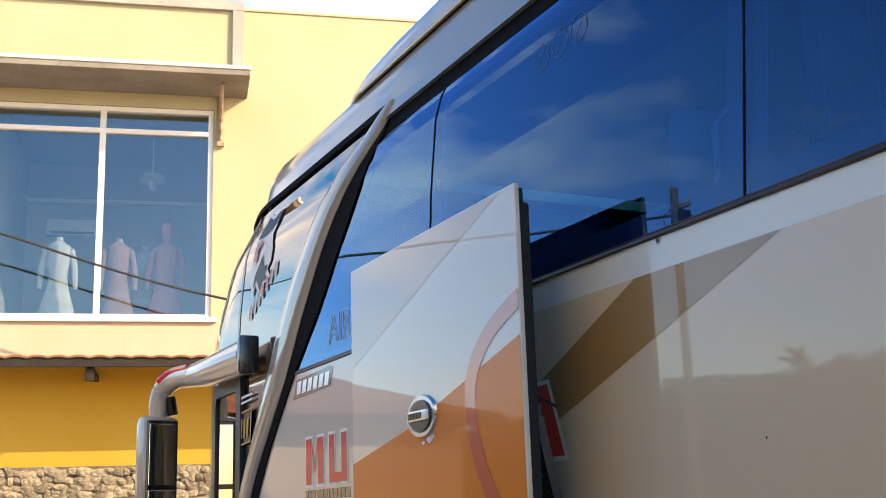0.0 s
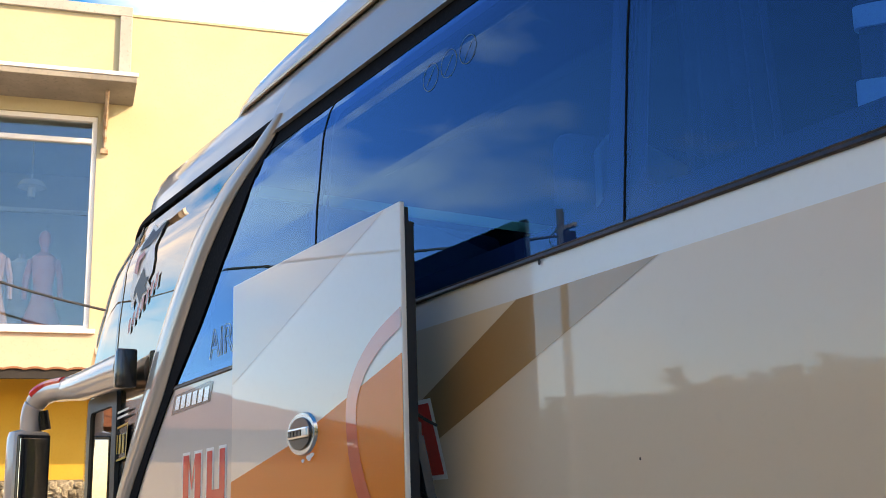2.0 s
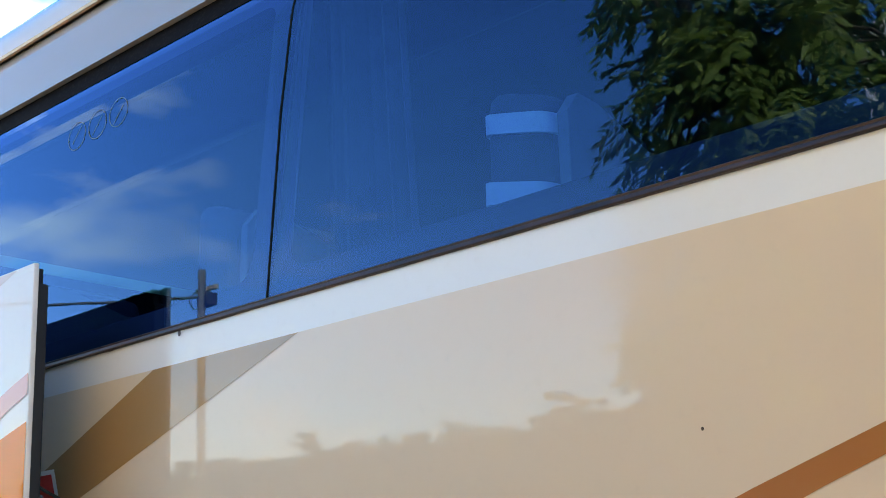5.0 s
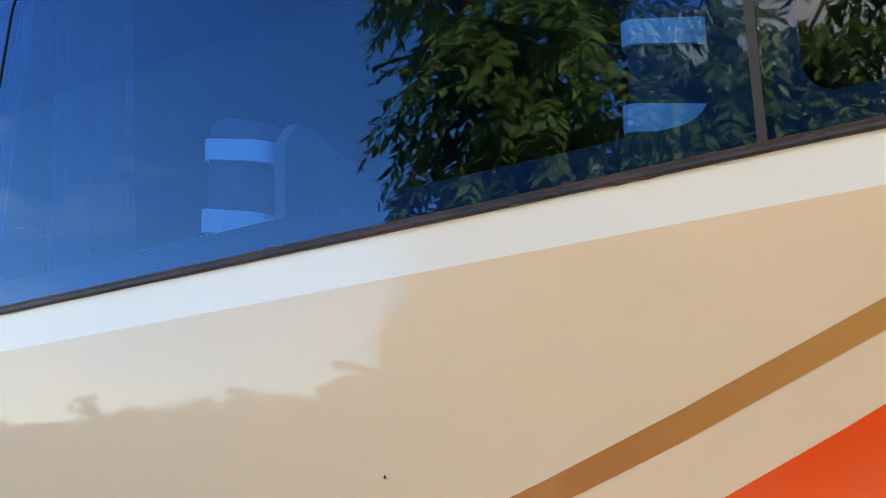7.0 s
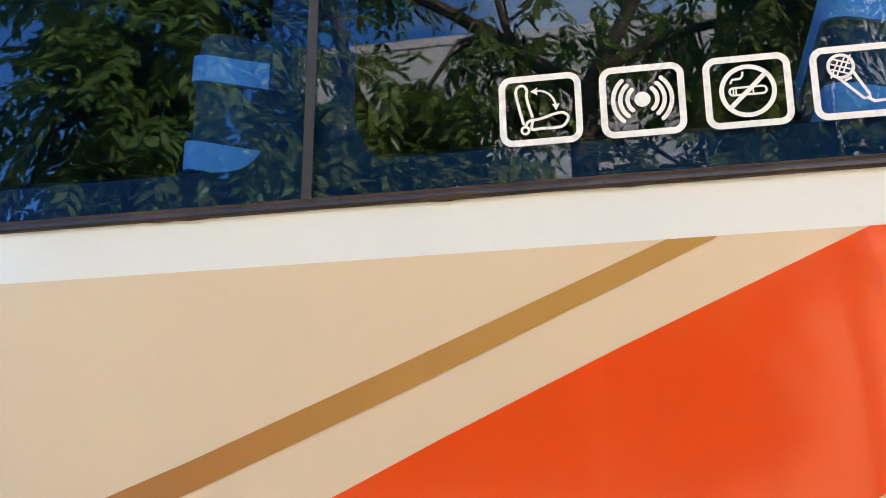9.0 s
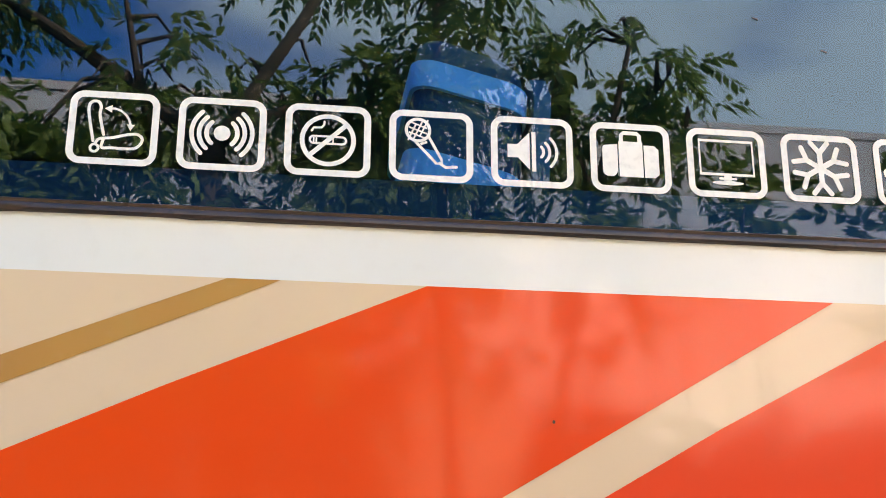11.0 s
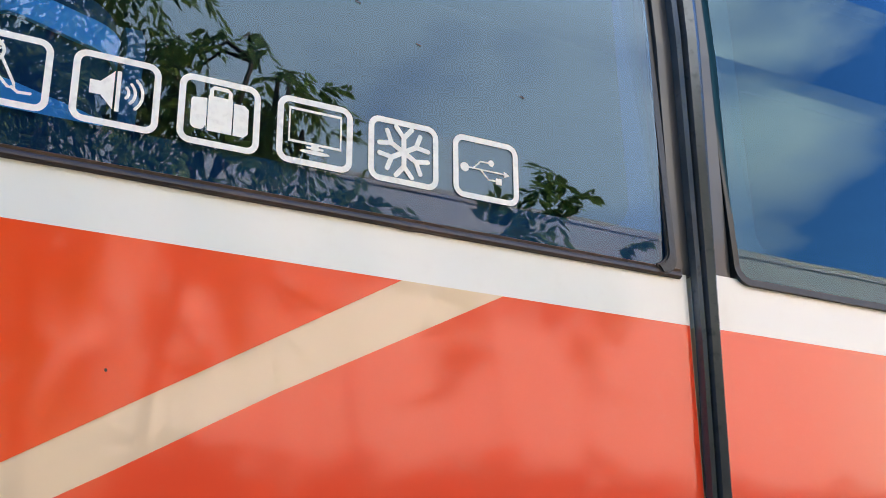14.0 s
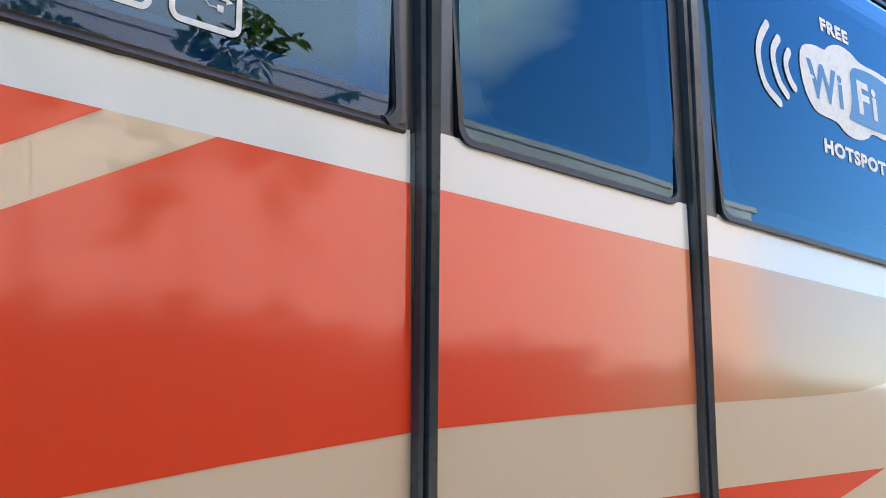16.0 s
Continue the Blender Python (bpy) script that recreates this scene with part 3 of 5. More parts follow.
# ---------------------------------------------------------------- roof and upper parts
part("top_trim", patch(lambda z: br_(z) + 0.0, TAIL, Z_TOP, 3.055, 30, 3, 0.004, 0.03), TRIMBLACK, bus, "black trim above the windows", True)
GUT0 = [(3.04, -3.90), (3.11, -3.86), (3.16, -3.80), (3.20, -3.72)]
part("gutter_panel", patch(lambda z: interp(GUT0, z) - .02, TAIL, 3.030, 3.205, 40, 8, 0.022, 0.03), SILVER, bus, "silver panel above the windows", True)
b = decal([(-4.10, 2.95), (-3.92, 3.012), (-3.80, 3.037), (-3.55, 3.046), (-3.55, 3.10), (-3.86, 3.11), (-3.96, 3.05)], 0.021)
part("gutter_panel_tip", b, SILVER, bus, "", True)


def roof_shell(z_low):
    """The roof, from above the windows over the middle, nose rounded down, both sides."""
    bm = bmesh.new()
    zs = [z for z in [3.0, 3.05, 3.10, 3.15, 3.20, 3.24, 3.28, 3.31, 3.34, 3.37, 3.40, 3.42, 3.44, 3.46, 3.48] if z >= z_low]
    rings = []
    for z in zs:
        c, y0 = interp(NOSE, z), interp(INSET, z)
        ring_ = []
        for k in range(11):
            a = math.pi / 2 * k / 10
            yy = y0 + (HALF - y0) * (1 - math.sin(a))
            xx = c - RX * math.cos(a) * (1 if y0 < 0.6 else 0.6)
            ring_.append((xx, yy))
        ring_ += [(x, y0) for x in np.linspace(c, TAIL, 25)[1:]]
        full = ring_ + [(x, 2 * HALF - y) for x, y in ring_[::-1]]
        rings.append([bm.verts.new((x, y, z)) for x, y in full])
    for r, s in zip(rings, rings[1:]):
        for j in range(len(r)):
            bm.faces.new((r[j], r[(j + 1) % len(r)], s[(j + 1) % len(r)], s[j]))
    bm.faces.new(rings[-1])
    return bm


part("roof", roof_shell(3.05), GREYPAINT, bus, "grey painted roof with rounded nose", True)
# raised roof cowl
bm = bmesh.new()
rows = []
for x, h, g in [(-4.475, .22, .06), (-4.46, .45, .025), (-4.41, .66, .006), (-4.27, .82, 0), (-4.0, .92, 0), (-3.5, 1, 0), (0, 1.02, 0), (4.9, 1, 0), (5.3, .6, .03), (5.5, .2, .1)]:
    row = [(x, .125 + g + a, 3.285 + .19 * h * b) for a, b in ((0, 0), (.006, .22), (.018, .45), (.04, .70), (.08, .95), (.15, 1.18), (.37, 1.35), (1.125 - g, 1.45))]
    row = row + [(q[0], 2.5 - q[1], q[2]) for q in row[-2::-1]]
    rows.append([bm.verts.new(q) for q in row])
for r, s in zip(rows, rows[1:]):
    for j in range(len(r) - 1):
        bm.faces.new((r[j], r[j + 1], s[j + 1], s[j]))
bm.faces.new(rows[0])
bm.faces.new(rows[-1])
part("roof_cowl", bm, ROOFPAINT, bus, "beige raised roof cowl", True)
bm = add_tube(bmesh.new(), [(-4.46, .15, 3.287), (-4.3, .118, 3.287), (0, .115, 3.29), (5, .115, 3.29)], .009, 6)
part("cowl_seam", bm, BROWN, bus, "", True)

# slanting pillar: silver part and black part
pil = patch(sl, lambda z: sb(z) + .005, 0.9, 3.085, 10, 26, 0.012, 0.05)
for v in pil.verts:
    u = (v.co.x - sl(v.co.z)) / (sb(v.co.z) + .005 - sl(v.co.z))
    if v.co.y < side_y(v.co.x, v.co.z) + .01:
        v.co.y -= .024 * math.sqrt(max(0.0, 1 - (2 * min(max(u, 0), 1) - 1) ** 2))
part("slant_pillar", pil, SILVER, bus, "silver slanting pillar behind the front window", True)
part("slant_trim", patch(lambda z: sb(z) - .004, lambda z: br_(z) + .012, 0.9, 3.05, 4, 26, 0.009, 0.04), TRIMBLACK, bus, "black trim along the slanting pillar", True)

# front side glass, its lower black panel and the joints
FL = lambda z: interp(NOSE, z) - 0.86
part("front_window", patch(FL, lambda z: sl(z) + .01, 2.20, 3.085, 26, 14, 0.0), GLASSCLEAR, bus, "front side window reflecting the sky", True)
JT = [(2.2, -5.66), (3.08, -5.50)]
part("pane_joint", patch(lambda z: interp(JT, z) - .012, lambda z: interp(JT, z) + .012, 2.20, 3.08, 1, 10, 0.004), BLACK, bus)
part("front_trim", patch(lambda z: interp(NOSE, z) - 0.80, lambda z: sl(z) + .02, 3.075, 3.105, 30, 2, 0.012, 0.02), TRIMBLACK, bus, "thin black trim over the front window", True)
part("front_lower_panel", patch(FL, lambda z: sl(z) + .01, 0.45, 2.20, 26, 12, 0.0, 0.03), BLACK, bus, "glossy black lower front panel", True)
part("front_door_frame", ring(rounded(-6.02, 1.2, -5.50, 2.27, .04), rounded(-5.95, 1.27, -5.57, 2.20, .03), 0.022, 0.02), RUBBER, bus, "dark frame of the front door window", True)
part("front_door_pane", patch(-5.95, -5.57, 1.27, 2.20, 6, 6, 0.010), GLASSCLEAR, bus)
board = part("route_board", decal([(-5.535, 2.085), (-5.535, 1.935), (-5.36, 1.945), (-5.34, 2.095)], 0.012), BLACK, bus, "black route board with yellow edge")
part("board_edge", ring([(-5.54, 1.93), (-5.355, 1.94), (-5.335, 2.10), (-5.54, 2.09)], [(-5.53, 1.94), (-5.365, 1.95), (-5.345, 2.09), (-5.53, 2.08)], 0.015), plain("board_yellow", (0.55, 0.33, 0.06), 0.6), board)
for k in range(3):
    x = -5.515 + k * .05
    part("board_bar", decal([(x, 1.965), (x + .03, 1.967), (x + .034, 2.055), (x + .004, 2.053)], 0.016), bpy.data.materials["board_yellow"], board)
for z in (2.125, 2.15):
    part("board_bar", decal([(-5.52, z), (-5.33, z + .008), (-5.33, z + .018), (-5.52, z + .012)], 0.016), STICKER, board)
# plain sticker shape on the front window
m_st = plain("sticker_black", (0.03, 0.03, 0.035), 0.5)
m_sr = plain("sticker_rose", (0.62, 0.28, 0.26), 0.5)
stk = part("window_sticker", decal([(-5.29, 3.03), (-5.20, 2.985), (-5.14, 3.0), (-5.065, 3.0), (-5.07, 2.91), (-5.10, 2.88), (-5.08, 2.81), (-5.10, 2.75), (-5.15, 2.72), (-5.10, 2.675), (-5.20, 2.655), (-5.235, 2.60), (-5.33, 2.67), (-5.375, 2.62), (-5.415, 2.71), (-5.40, 2.80), (-5.36, 2.87), (-5.38, 2.94)], 0.006, 2), STICKER, bus, "black, white and rose sticker shape")
part("sticker_dark", decal([(-5.27, 3.0), (-5.19, 2.965), (-5.13, 2.985), (-5.06, 2.99), (-5.08, 2.92), (-5.17, 2.90), (-5.25, 2.90), (-5.34, 2.90)], 0.009, 2), m_st, stk)
part("sticker_dark", decal([(-5.22, 2.80), (-5.19, 2.74), (-5.14, 2.74), (-5.18, 2.70), (-5.15, 2.675), (-5.22, 2.67), (-5.25, 2.63), (-5.31, 2.70), (-5.36, 2.66), (-5.34, 2.72), (-5.28, 2.76)], 0.009, 2), m_st, stk)
part("sticker_rose", decal([(-5.36, 2.80), (-5.33, 2.87), (-5.25, 2.885), (-5.22, 2.86), (-5.29, 2.84), (-5.31, 2.78)], 0.012, 2), m_sr, stk)
for k in range(7):
    x, z = -5.42 + k * .062, 2.545 + k * .024
    part("sticker_bar", decal([(x, z - .03), (x + .035, z - .02), (x + .05, z + .045), (x + .015, z + .035)], 0.0065, 1), m_sr, stk)

# closing sides: far side, tail, floor, nose front
part("far_side", boxed((-5.6, 2.44, 0.45), (TAIL, 2.5, 2.25)), CREAM, bus, "plain cream far side")
for k in range(7):
    part("far_post", boxed((-5.2 + k * 1.85, 2.42, 2.25), (-5.05 + k * 1.85, 2.47, 3.1)), BLACK, bus)
part("far_window", boxed((-5.6, 2.455, 2.25), (TAIL, 2.46, 3.05)), window_glass("glass_dark", (0.006, 0.03, 0.05)), bus, "dark tinted far side glazing")
part("tail", boxed((TAIL, .02, .45), (TAIL + .06, 2.48, 3.36), .01), CREAM, bus, "plain cream tail")
part("floor", boxed((-5.8, .05, 1.18), (TAIL, 2.44, 1.24)), LINING, bus, "dark bus floor")
part("underfloor", boxed((-5.9, .12, .42), (TAIL, 2.40, .48)), LINING, bus)
bm = bmesh.new()
rows = []
for z in (.45, 1.0, 1.5, 2.0, 2.44, 2.55, 2.94, 3.06):
    c = interp(NOSE, z)
    rows.append([bm.verts.new((c - RX * math.cos(a), interp(INSET, z) + RY + (HALF - RY) * (1 - math.sin(a) / math.sin(radians(26))) if a < radians(26) else interp(INSET, z) + RY * (1 - math.sin(a)), z)) for a in (radians(q) for q in (0, 8, 16, 24))])
for r, s in zip(rows, rows[1:]):
    for j in range(3):
        bm.faces.new((r[j], r[j + 1], s[j + 1], s[j]))
g = bmesh.ops.duplicate(bm, geom=list(bm.verts) + list(bm.edges) + list(bm.faces))
for v in [v for v in g["geom"] if isinstance(v, bmesh.types.BMVert)]:
    v.co.y = 2 * HALF - v.co.y
part("windscreen", bm, BLACK, bus, "dark front of the bus", True)
part("ceiling_lining", boxed((-4.6, .2, 3.06), (TAIL, 2.3, 3.09)), LINING, bus, "dark interior ceiling lining")
# Black sheet added inside to stop light showing through from the front.
part("cab_partition", boxed((-4.80, .16, 1.24), (-4.76, 2.40, 3.06)), TRIMBLACK, bus, "black sheet added behind the cab to block light")
part("parcel_rack", boxed((-3.9, .14, 2.93), (TAIL, .55, 3.0), .02), LINING, bus)
part("inner_lining", boxed((-4.7, .06, 1.24), (TAIL, .10, 2.15)), LINING, bus)

# wheels
for wx in (-3.6, 3.5, 4.8):
    for wy in (.34, 2.16):
        w = part("wheel", add_tube(bmesh.new(), [(wx, wy - .16, .5), (wx, wy + .16, .5)], .30, 20), CHROME, bus, "steel wheel on its axle")
        bm = bmesh.new()
        bmesh.ops.create_cone(bm, cap_ends=True, segments=32, radius1=.5, radius2=.5, depth=.27, matrix=pose(wx, wy, .5, 90, 0, 0))
        bmesh.ops.bevel(bm, geom=[e for e in bm.edges if abs(e.verts[0].co.y - e.verts[1].co.y) < 1e-4], offset=.04, segments=2, affect="EDGES")
        part("tyre", bm, TYRE, w)

# ---------------------------------------------------------------- white stickers on the glass
LIFT = [0]


def stroke(bm, pts, w, to, closed=False, caps=True):
    """A ribbon of width w along points; to() lays a flat point on the glass."""
    LIFT[0] = (LIFT[0] + 1) % 24
    P = [Vector((x, z, 0)) for x, z in pts]
    n = len(P)
    L, R = [], []
    for i, p in enumerate(P):
        a = P[i - 1] if (closed or i) else p
        b = P[(i + 1) % n] if (closed or i < n - 1) else p
        d = (b - a).normalized()
        k = Vector((-d.y, d.x, 0)) * w / 2
        L.append(bm.verts.new(to(p + k)))
        R.append(bm.verts.new(to(p - k)))
    for i in range(n if closed else n - 1):
        j = (i + 1) % n
        bm.faces.new((L[i], L[j], R[j], R[i]))
    if caps and not closed:
        for p in (P[0], P[-1]):
            disc(bm, p.x, p.y, w / 2, to, 10)


def disc(bm, x, z, r, to, n=18, rz=None):
    LIFT[0] = (LIFT[0] + 1) % 24
    bm.faces.new([bm.verts.new(to(Vector((x + r * math.cos(a), z + (rz or r) * math.sin(a), 0)))) for a in (2 * math.pi * k / n for k in range(n))])


def fill(bm, pts, to):
    LIFT[0] = (LIFT[0] + 1) % 24
    bm.faces.new([bm.verts.new(to(Vector((x, z, 0)))) for x, z in pts])


def arc(cx, cz, r, a0, a1, n=12, rz=None):
    return [(cx + r * math.cos(radians(a0 + (a1 - a0) * k / n)), cz + (rz or r) * math.sin(radians(a0 + (a1 - a0) * k / n))) for k in range(n + 1)]


ICON_W, ICON_H, PITCH, ICON_Z = 0.112, 0.1005, 0.1362, 2.2412
S = 0.0035


def icon(index, name, label, draw):
    x0 = index * PITCH
    layer = [0]

    def to(p):
        x, z = x0 + p.x * ICON_W, ICON_Z + p.y * ICON_W
        return Vector((x, side_y(x, z) - 0.0026 - LIFT[0] * 0.00005, z))

    bm = bmesh.new()
    h = ICON_H / ICON_W
    stroke(bm, rounded(.04, .04, .96, h - .04, .12, 6), .08, to, True)
    draw(bm, to, layer)
    return part(name, bm, STICKER, panes["d"], label)


def d_seat(bm, to, layer):
    w = .034
    stroke(bm, smooth_line([(.29, .28, 0), (.24, .5, 0), (.21, .68, 0), (.24, .76, 0), (.31, .765, 0), (.345, .70, 0), (.34, .6, 0), (.40, .36, 0)], 5) and [(p[0], p[1]) for p in smooth_line([(.29, .28, 0), (.24, .5, 0), (.21, .68, 0), (.24, .76, 0), (.31, .765, 0), (.345, .70, 0), (.34, .6, 0), (.40, .36, 0)], 5)], w, to)
    stroke(bm, [(p[0], p[1]) for p in smooth_line([(.32, .26, 0), (.36, .31, 0), (.5, .33, 0), (.66, .375, 0), (.77, .385, 0), (.83, .33, 0), (.80, .25, 0), (.72, .205, 0), (.5, .205, 0), (.39, .205, 0), (.40, .30, 0)], 5)], w, to)
    stroke(bm, arc(.31, .195, .045, 0, 360, 16)[:-1], .03, to, True)
    stroke(bm, arc(.47, .45, .22, 12, 92, 10, .24), .026, to)
    fill(bm, [(.385, .685), (.47, .73), (.47, .635)], to)
    fill(bm, [(.69, .42), (.645, .50), (.735, .50)], to)


def d_signal(bm, to, layer):
    disc(bm, .5, .46, .095, to)
    for r in (.175, .26, .345):
        stroke(bm, arc(.5, .46, r, -48, 48, 10), .052, to)
        stroke(bm, arc(.5, .46, r, 132, 228, 10), .052, to)


def d_smoke(bm, to, layer):
    stroke(bm, arc(.5, .45, .30, 0, 360, 36)[:-1], .055, to, True)
    stroke(bm, [(.30, .26), (.70, .64)], .055, to, False, False)
    stroke(bm, rounded(.29, .405, .71, .495, .044, 4), .026, to, True)
    for x in (.335, .365, .56):
        stroke(bm, [(x, .41), (x, .49)], .018, to, False, False)
    stroke(bm, [(.31, .56), (.33, .60), (.42, .605), (.45, .64), (.455, .68)], .026, to)


def d_mic(bm, to, layer):
    stroke(bm, arc(.34, .645, .14, 0, 360, 24)[:-1], .038, to, True)
    for k in (-.07, 0, .07):
        stroke(bm, [(.34 + k - .05, .645 + k * .4 - .11), (.34 + k + .05, .645 + k * .4 + .11)], .02, to, False, False)
        stroke(bm, [(.34 - .11, .645 + k + .04), (.34 + .11, .645 + k - .04)], .02, to, False, False)
    stroke(bm, [(.31, .50), (.56, .235), (.63, .235), (.62, .29), (.47, .57)], .034, to)
    stroke(bm, [(.37, .47), (.45, .50)], .03, to, False, False)
    stroke(bm, [(.60, .24), (.67, .19), (.80, .20)], .036, to)


def d_speaker(bm, to, layer):
    fill(bm, [(.2, .37), (.33, .37), (.33, .54), (.2, .54)], to)
    fill(bm, [(.3, .40), (.47, .215), (.47, .70), (.3, .52)], to)
    fill(bm, [(.495, .20), (.545, .20), (.545, .71), (.495, .71)], to)
    for r in (.09, .165, .25):
        stroke(bm, arc(.55, .455, r, -46, 46, 8), .036, to)


def d_case(bm, to, layer):
    fill(bm, rounded(.15, .20, .33, .62, .07, 4)[7:21] + [(.34, .20), (.34, .62)][::1], to)
    fill(bm, [(.355, .20), (.655, .20), (.655, .66), (.355, .66)], to)
    fill(bm, [(.67, .20), (.67, .62), (.80, .62), (.855, .57), (.855, .25), (.80, .20)], to)
    stroke(bm, [(.39, .65), (.39, .74), (.42, .77), (.59, .77), (.62, .74), (.62, .65)], .05, to)


def d_screen(bm, to, layer):
    stroke(bm, [(.16, .30), (.84, .30), (.84, .74), (.16, .74)], .04, to, True)
    stroke(bm, [(.5, .30), (.5, .22)], .10, to, False, False)
    disc(bm, .5, .19, .20, to, 20, .028)
    stroke(bm, [(.40, .245), (.60, .245)], .03, to)


def d_snow(bm, to, layer):
    for k in range(6):
        a = radians(90 + 60 * k)
        u, v = (math.cos(a), math.sin(a)), (-math.sin(a), math.cos(a))
        P = lambda f, s: (.5 + u[0] * f + v[0] * s, .455 + u[1] * f + v[1] * s)
        stroke(bm, [P(0, 0), P(.22, 0)], .07, to)
        stroke(bm, [P(.335, .11), P(.20, 0)], .066, to)
        stroke(bm, [P(.335, -.11), P(.20, 0)], .066, to)


def d_usb(bm, to, layer):
    stroke(bm, [(.2, .44), (.78, .44)], .022, to)
    disc(bm, .18, .44, .065, to)
    fill(bm, [(.78, .485), (.87, .44), (.78, .395)], to)
    stroke(bm, [(.3, .44), (.42, .56), (.55, .565)], .022, to)
    disc(bm, .585, .565, .047, to)
    stroke(bm, [(.42, .44), (.54, .32), (.66, .32)], .022, to)
    fill(bm, [(.65, .275), (.74, .275), (.74, .365), (.65, .365)], to)


for i, (n, l, d) in enumerate((("seat_sticker", "white reclining seat sign sticker", d_seat), ("signal_sticker", "white signal wave sticker", d_signal), ("smoking_sticker", "white no smoking sticker", d_smoke), ("microphone_sticker", "white microphone sticker", d_mic), ("speaker_sticker", "white loudspeaker sticker", d_speaker), ("suitcase_sticker", "white suitcase sticker", d_case), ("screen_sticker", "white television sticker", d_screen), ("snowflake_sticker", "white snowflake sticker", d_snow), ("plug_sticker", "white charging plug sticker", d_usb))):
    icon(i, n, l, d)


def text_mesh(body, size, m, name, parent, extrude=0.0, bold=0.0, label="", space=1.0, outline=0.0):
    cu = bpy.data.curves.new(name, "FONT")
    cu.body, cu.size, cu.offset, cu.extrude = body, size, bold, extrude
    if outline:
        cu.fill_mode, cu.bevel_depth, cu.bevel_resolution = "NONE", outline, 0
    cu.align_x, cu.space_character = "CENTER", space
    tmp = bpy.data.objects.new(name, cu)
    scene.collection.objects.link(tmp)
    me = bpy.data.meshes.new_from_object(tmp.evaluated_get(bpy.context.evaluated_depsgraph_get()))
    bpy.data.objects.remove(tmp)
    ob = new(name, me)
    me.transform(m)
    ob.parent = parent
    if label:
        tagged(ob, label)
    return ob


def on_side(x, z, off=0.006):
    """Lays flat lettering on the glass at a place."""
    return Matrix.Translation((x, side_y(x, z) - off, z)) @ pose(0, 0, 0, 90, 0, 0)


# hotspot sticker
def flat(x, z, off=.0075):
    return Vector((x, side_y(x, z) - off, z))


def lay(name, pts, m, parent, off, label="", n=4):
    bm = bmesh.new()
    fill(bm, [(p[0], p[1]) for p in smooth_line([(x, z, 0) for x, z in pts + pts[:1]], n)[:-1]], lambda p: flat(p.x, p.y, off))
    bmesh.ops.triangulate(bm, faces=bm.faces)
    bmesh.ops.subdivide_edges(bm, edges=list(bm.edges), cuts=3, use_grid_fill=True)
    for v in bm.verts:
        v.co.y = side_y(v.co.x, v.co.z) - off
    return part(name, bm, m, parent, label)


def word(body, size, x, z, off, m, parent, bold, wide=1.0, space=1.0):
    """Flat lettering that follows the glass, starting at x."""
    t = text_mesh(body, size, Matrix.Translation((x, 0, z)) @ pose(0, 0, 0, 90, 0, 0) @ Matrix.Diagonal((wide, 1, 1, 1)), "hotspot_word", parent, 0, bold, "", space)
    shift = x - min(v.co.x for v in t.data.vertices)
    for v in t.data.vertices:
        v.co.x += shift
        v.co.y = side_y(v.co.x, v.co.z) - off
    t.data.materials.append(m)
    return t


for pts in ([(2.615, 2.678), (2.574, 2.628), (2.562, 2.583), (2.584, 2.524), (2.642, 2.494)], [(2.660, 2.655), (2.631, 2.621), (2.627, 2.587), (2.646, 2.546), (2.678, 2.521)], [(2.702, 2.633), (2.684, 2.608), (2.684, 2.583), (2.698, 2.56), (2.715, 2.547)]):
    bm = bmesh.new()
    stroke(bm, [(p[0], p[1]) for p in smooth_line([(x, z, 0) for x, z in pts], 4)], .021, lambda p: flat(p.x, p.y, .0072 + LIFT[0] * .00008))
    part("hotspot_wave", bm, STICKER, panes["f"], "white curved wireless wave sticker")
hot = lay("hotspot_sticker", [(2.759, 2.653), (2.777, 2.671), (2.806, 2.682), (2.846, 2.688), (2.885, 2.689), (2.904, 2.702), (2.941, 2.718), (2.986, 2.725), (3.03, 2.719), (3.066, 2.706), (3.11, 2.703), (3.18, 2.703), (3.27, 2.690), (3.32, 2.64), (3.325, 2.58), (3.27, 2.53), (3.18, 2.517), (3.104, 2.519), (3.076, 2.504), (3.037, 2.49), (2.988, 2.485), (2.946, 2.493), (2.909, 2.509), (2.828, 2.511), (2.793, 2.525), (2.763, 2.56), (2.75, 2.613)], STICKER, panes["f"], .0078, "white cloud shaped hotspot sticker", 3)
m_blue = plain("sticker_blue", (0.03, 0.13, 0.25), 0.35, 0, 0.5)
lay("hotspot_inset", [(3.007, 2.658), (3.022, 2.675), (3.05, 2.683), (3.12, 2.688), (3.20, 2.682), (3.27, 2.66), (3.30, 2.61), (3.27, 2.56), (3.20, 2.536), (3.10, 2.531), (3.0, 2.531), (2.978, 2.536), (2.995, 2.565), (3.003, 2.61)], m_blue, hot, .0088, "", 3)
word("Wi", .125, 2.782, 2.553, .0088, m_blue, hot, .004, 1.02, 1.12)
word("Fi", .122, 3.035, 2.563, .0098, STICKER, hot, .004, 1.15, 1.2)
word("FREE", .046, 2.882, 2.742, .0075, STICKER, panes["f"], .0024, 1.36, 1.14)
word("HOTSPOT", .046, 2.838, 2.421, .0075, STICKER, panes["f"], .0024, 1.40, 1.14)
t = text_mesh("AIR S", .16, on_side(-4.16, 2.245, .003), "air_word", panes["a"], 0, 0, "pale outlined window lettering", 1.0, .0011)
t.data.materials.append(plain("sticker_faint", (0.62, 0.72, 0.82), 0.5))
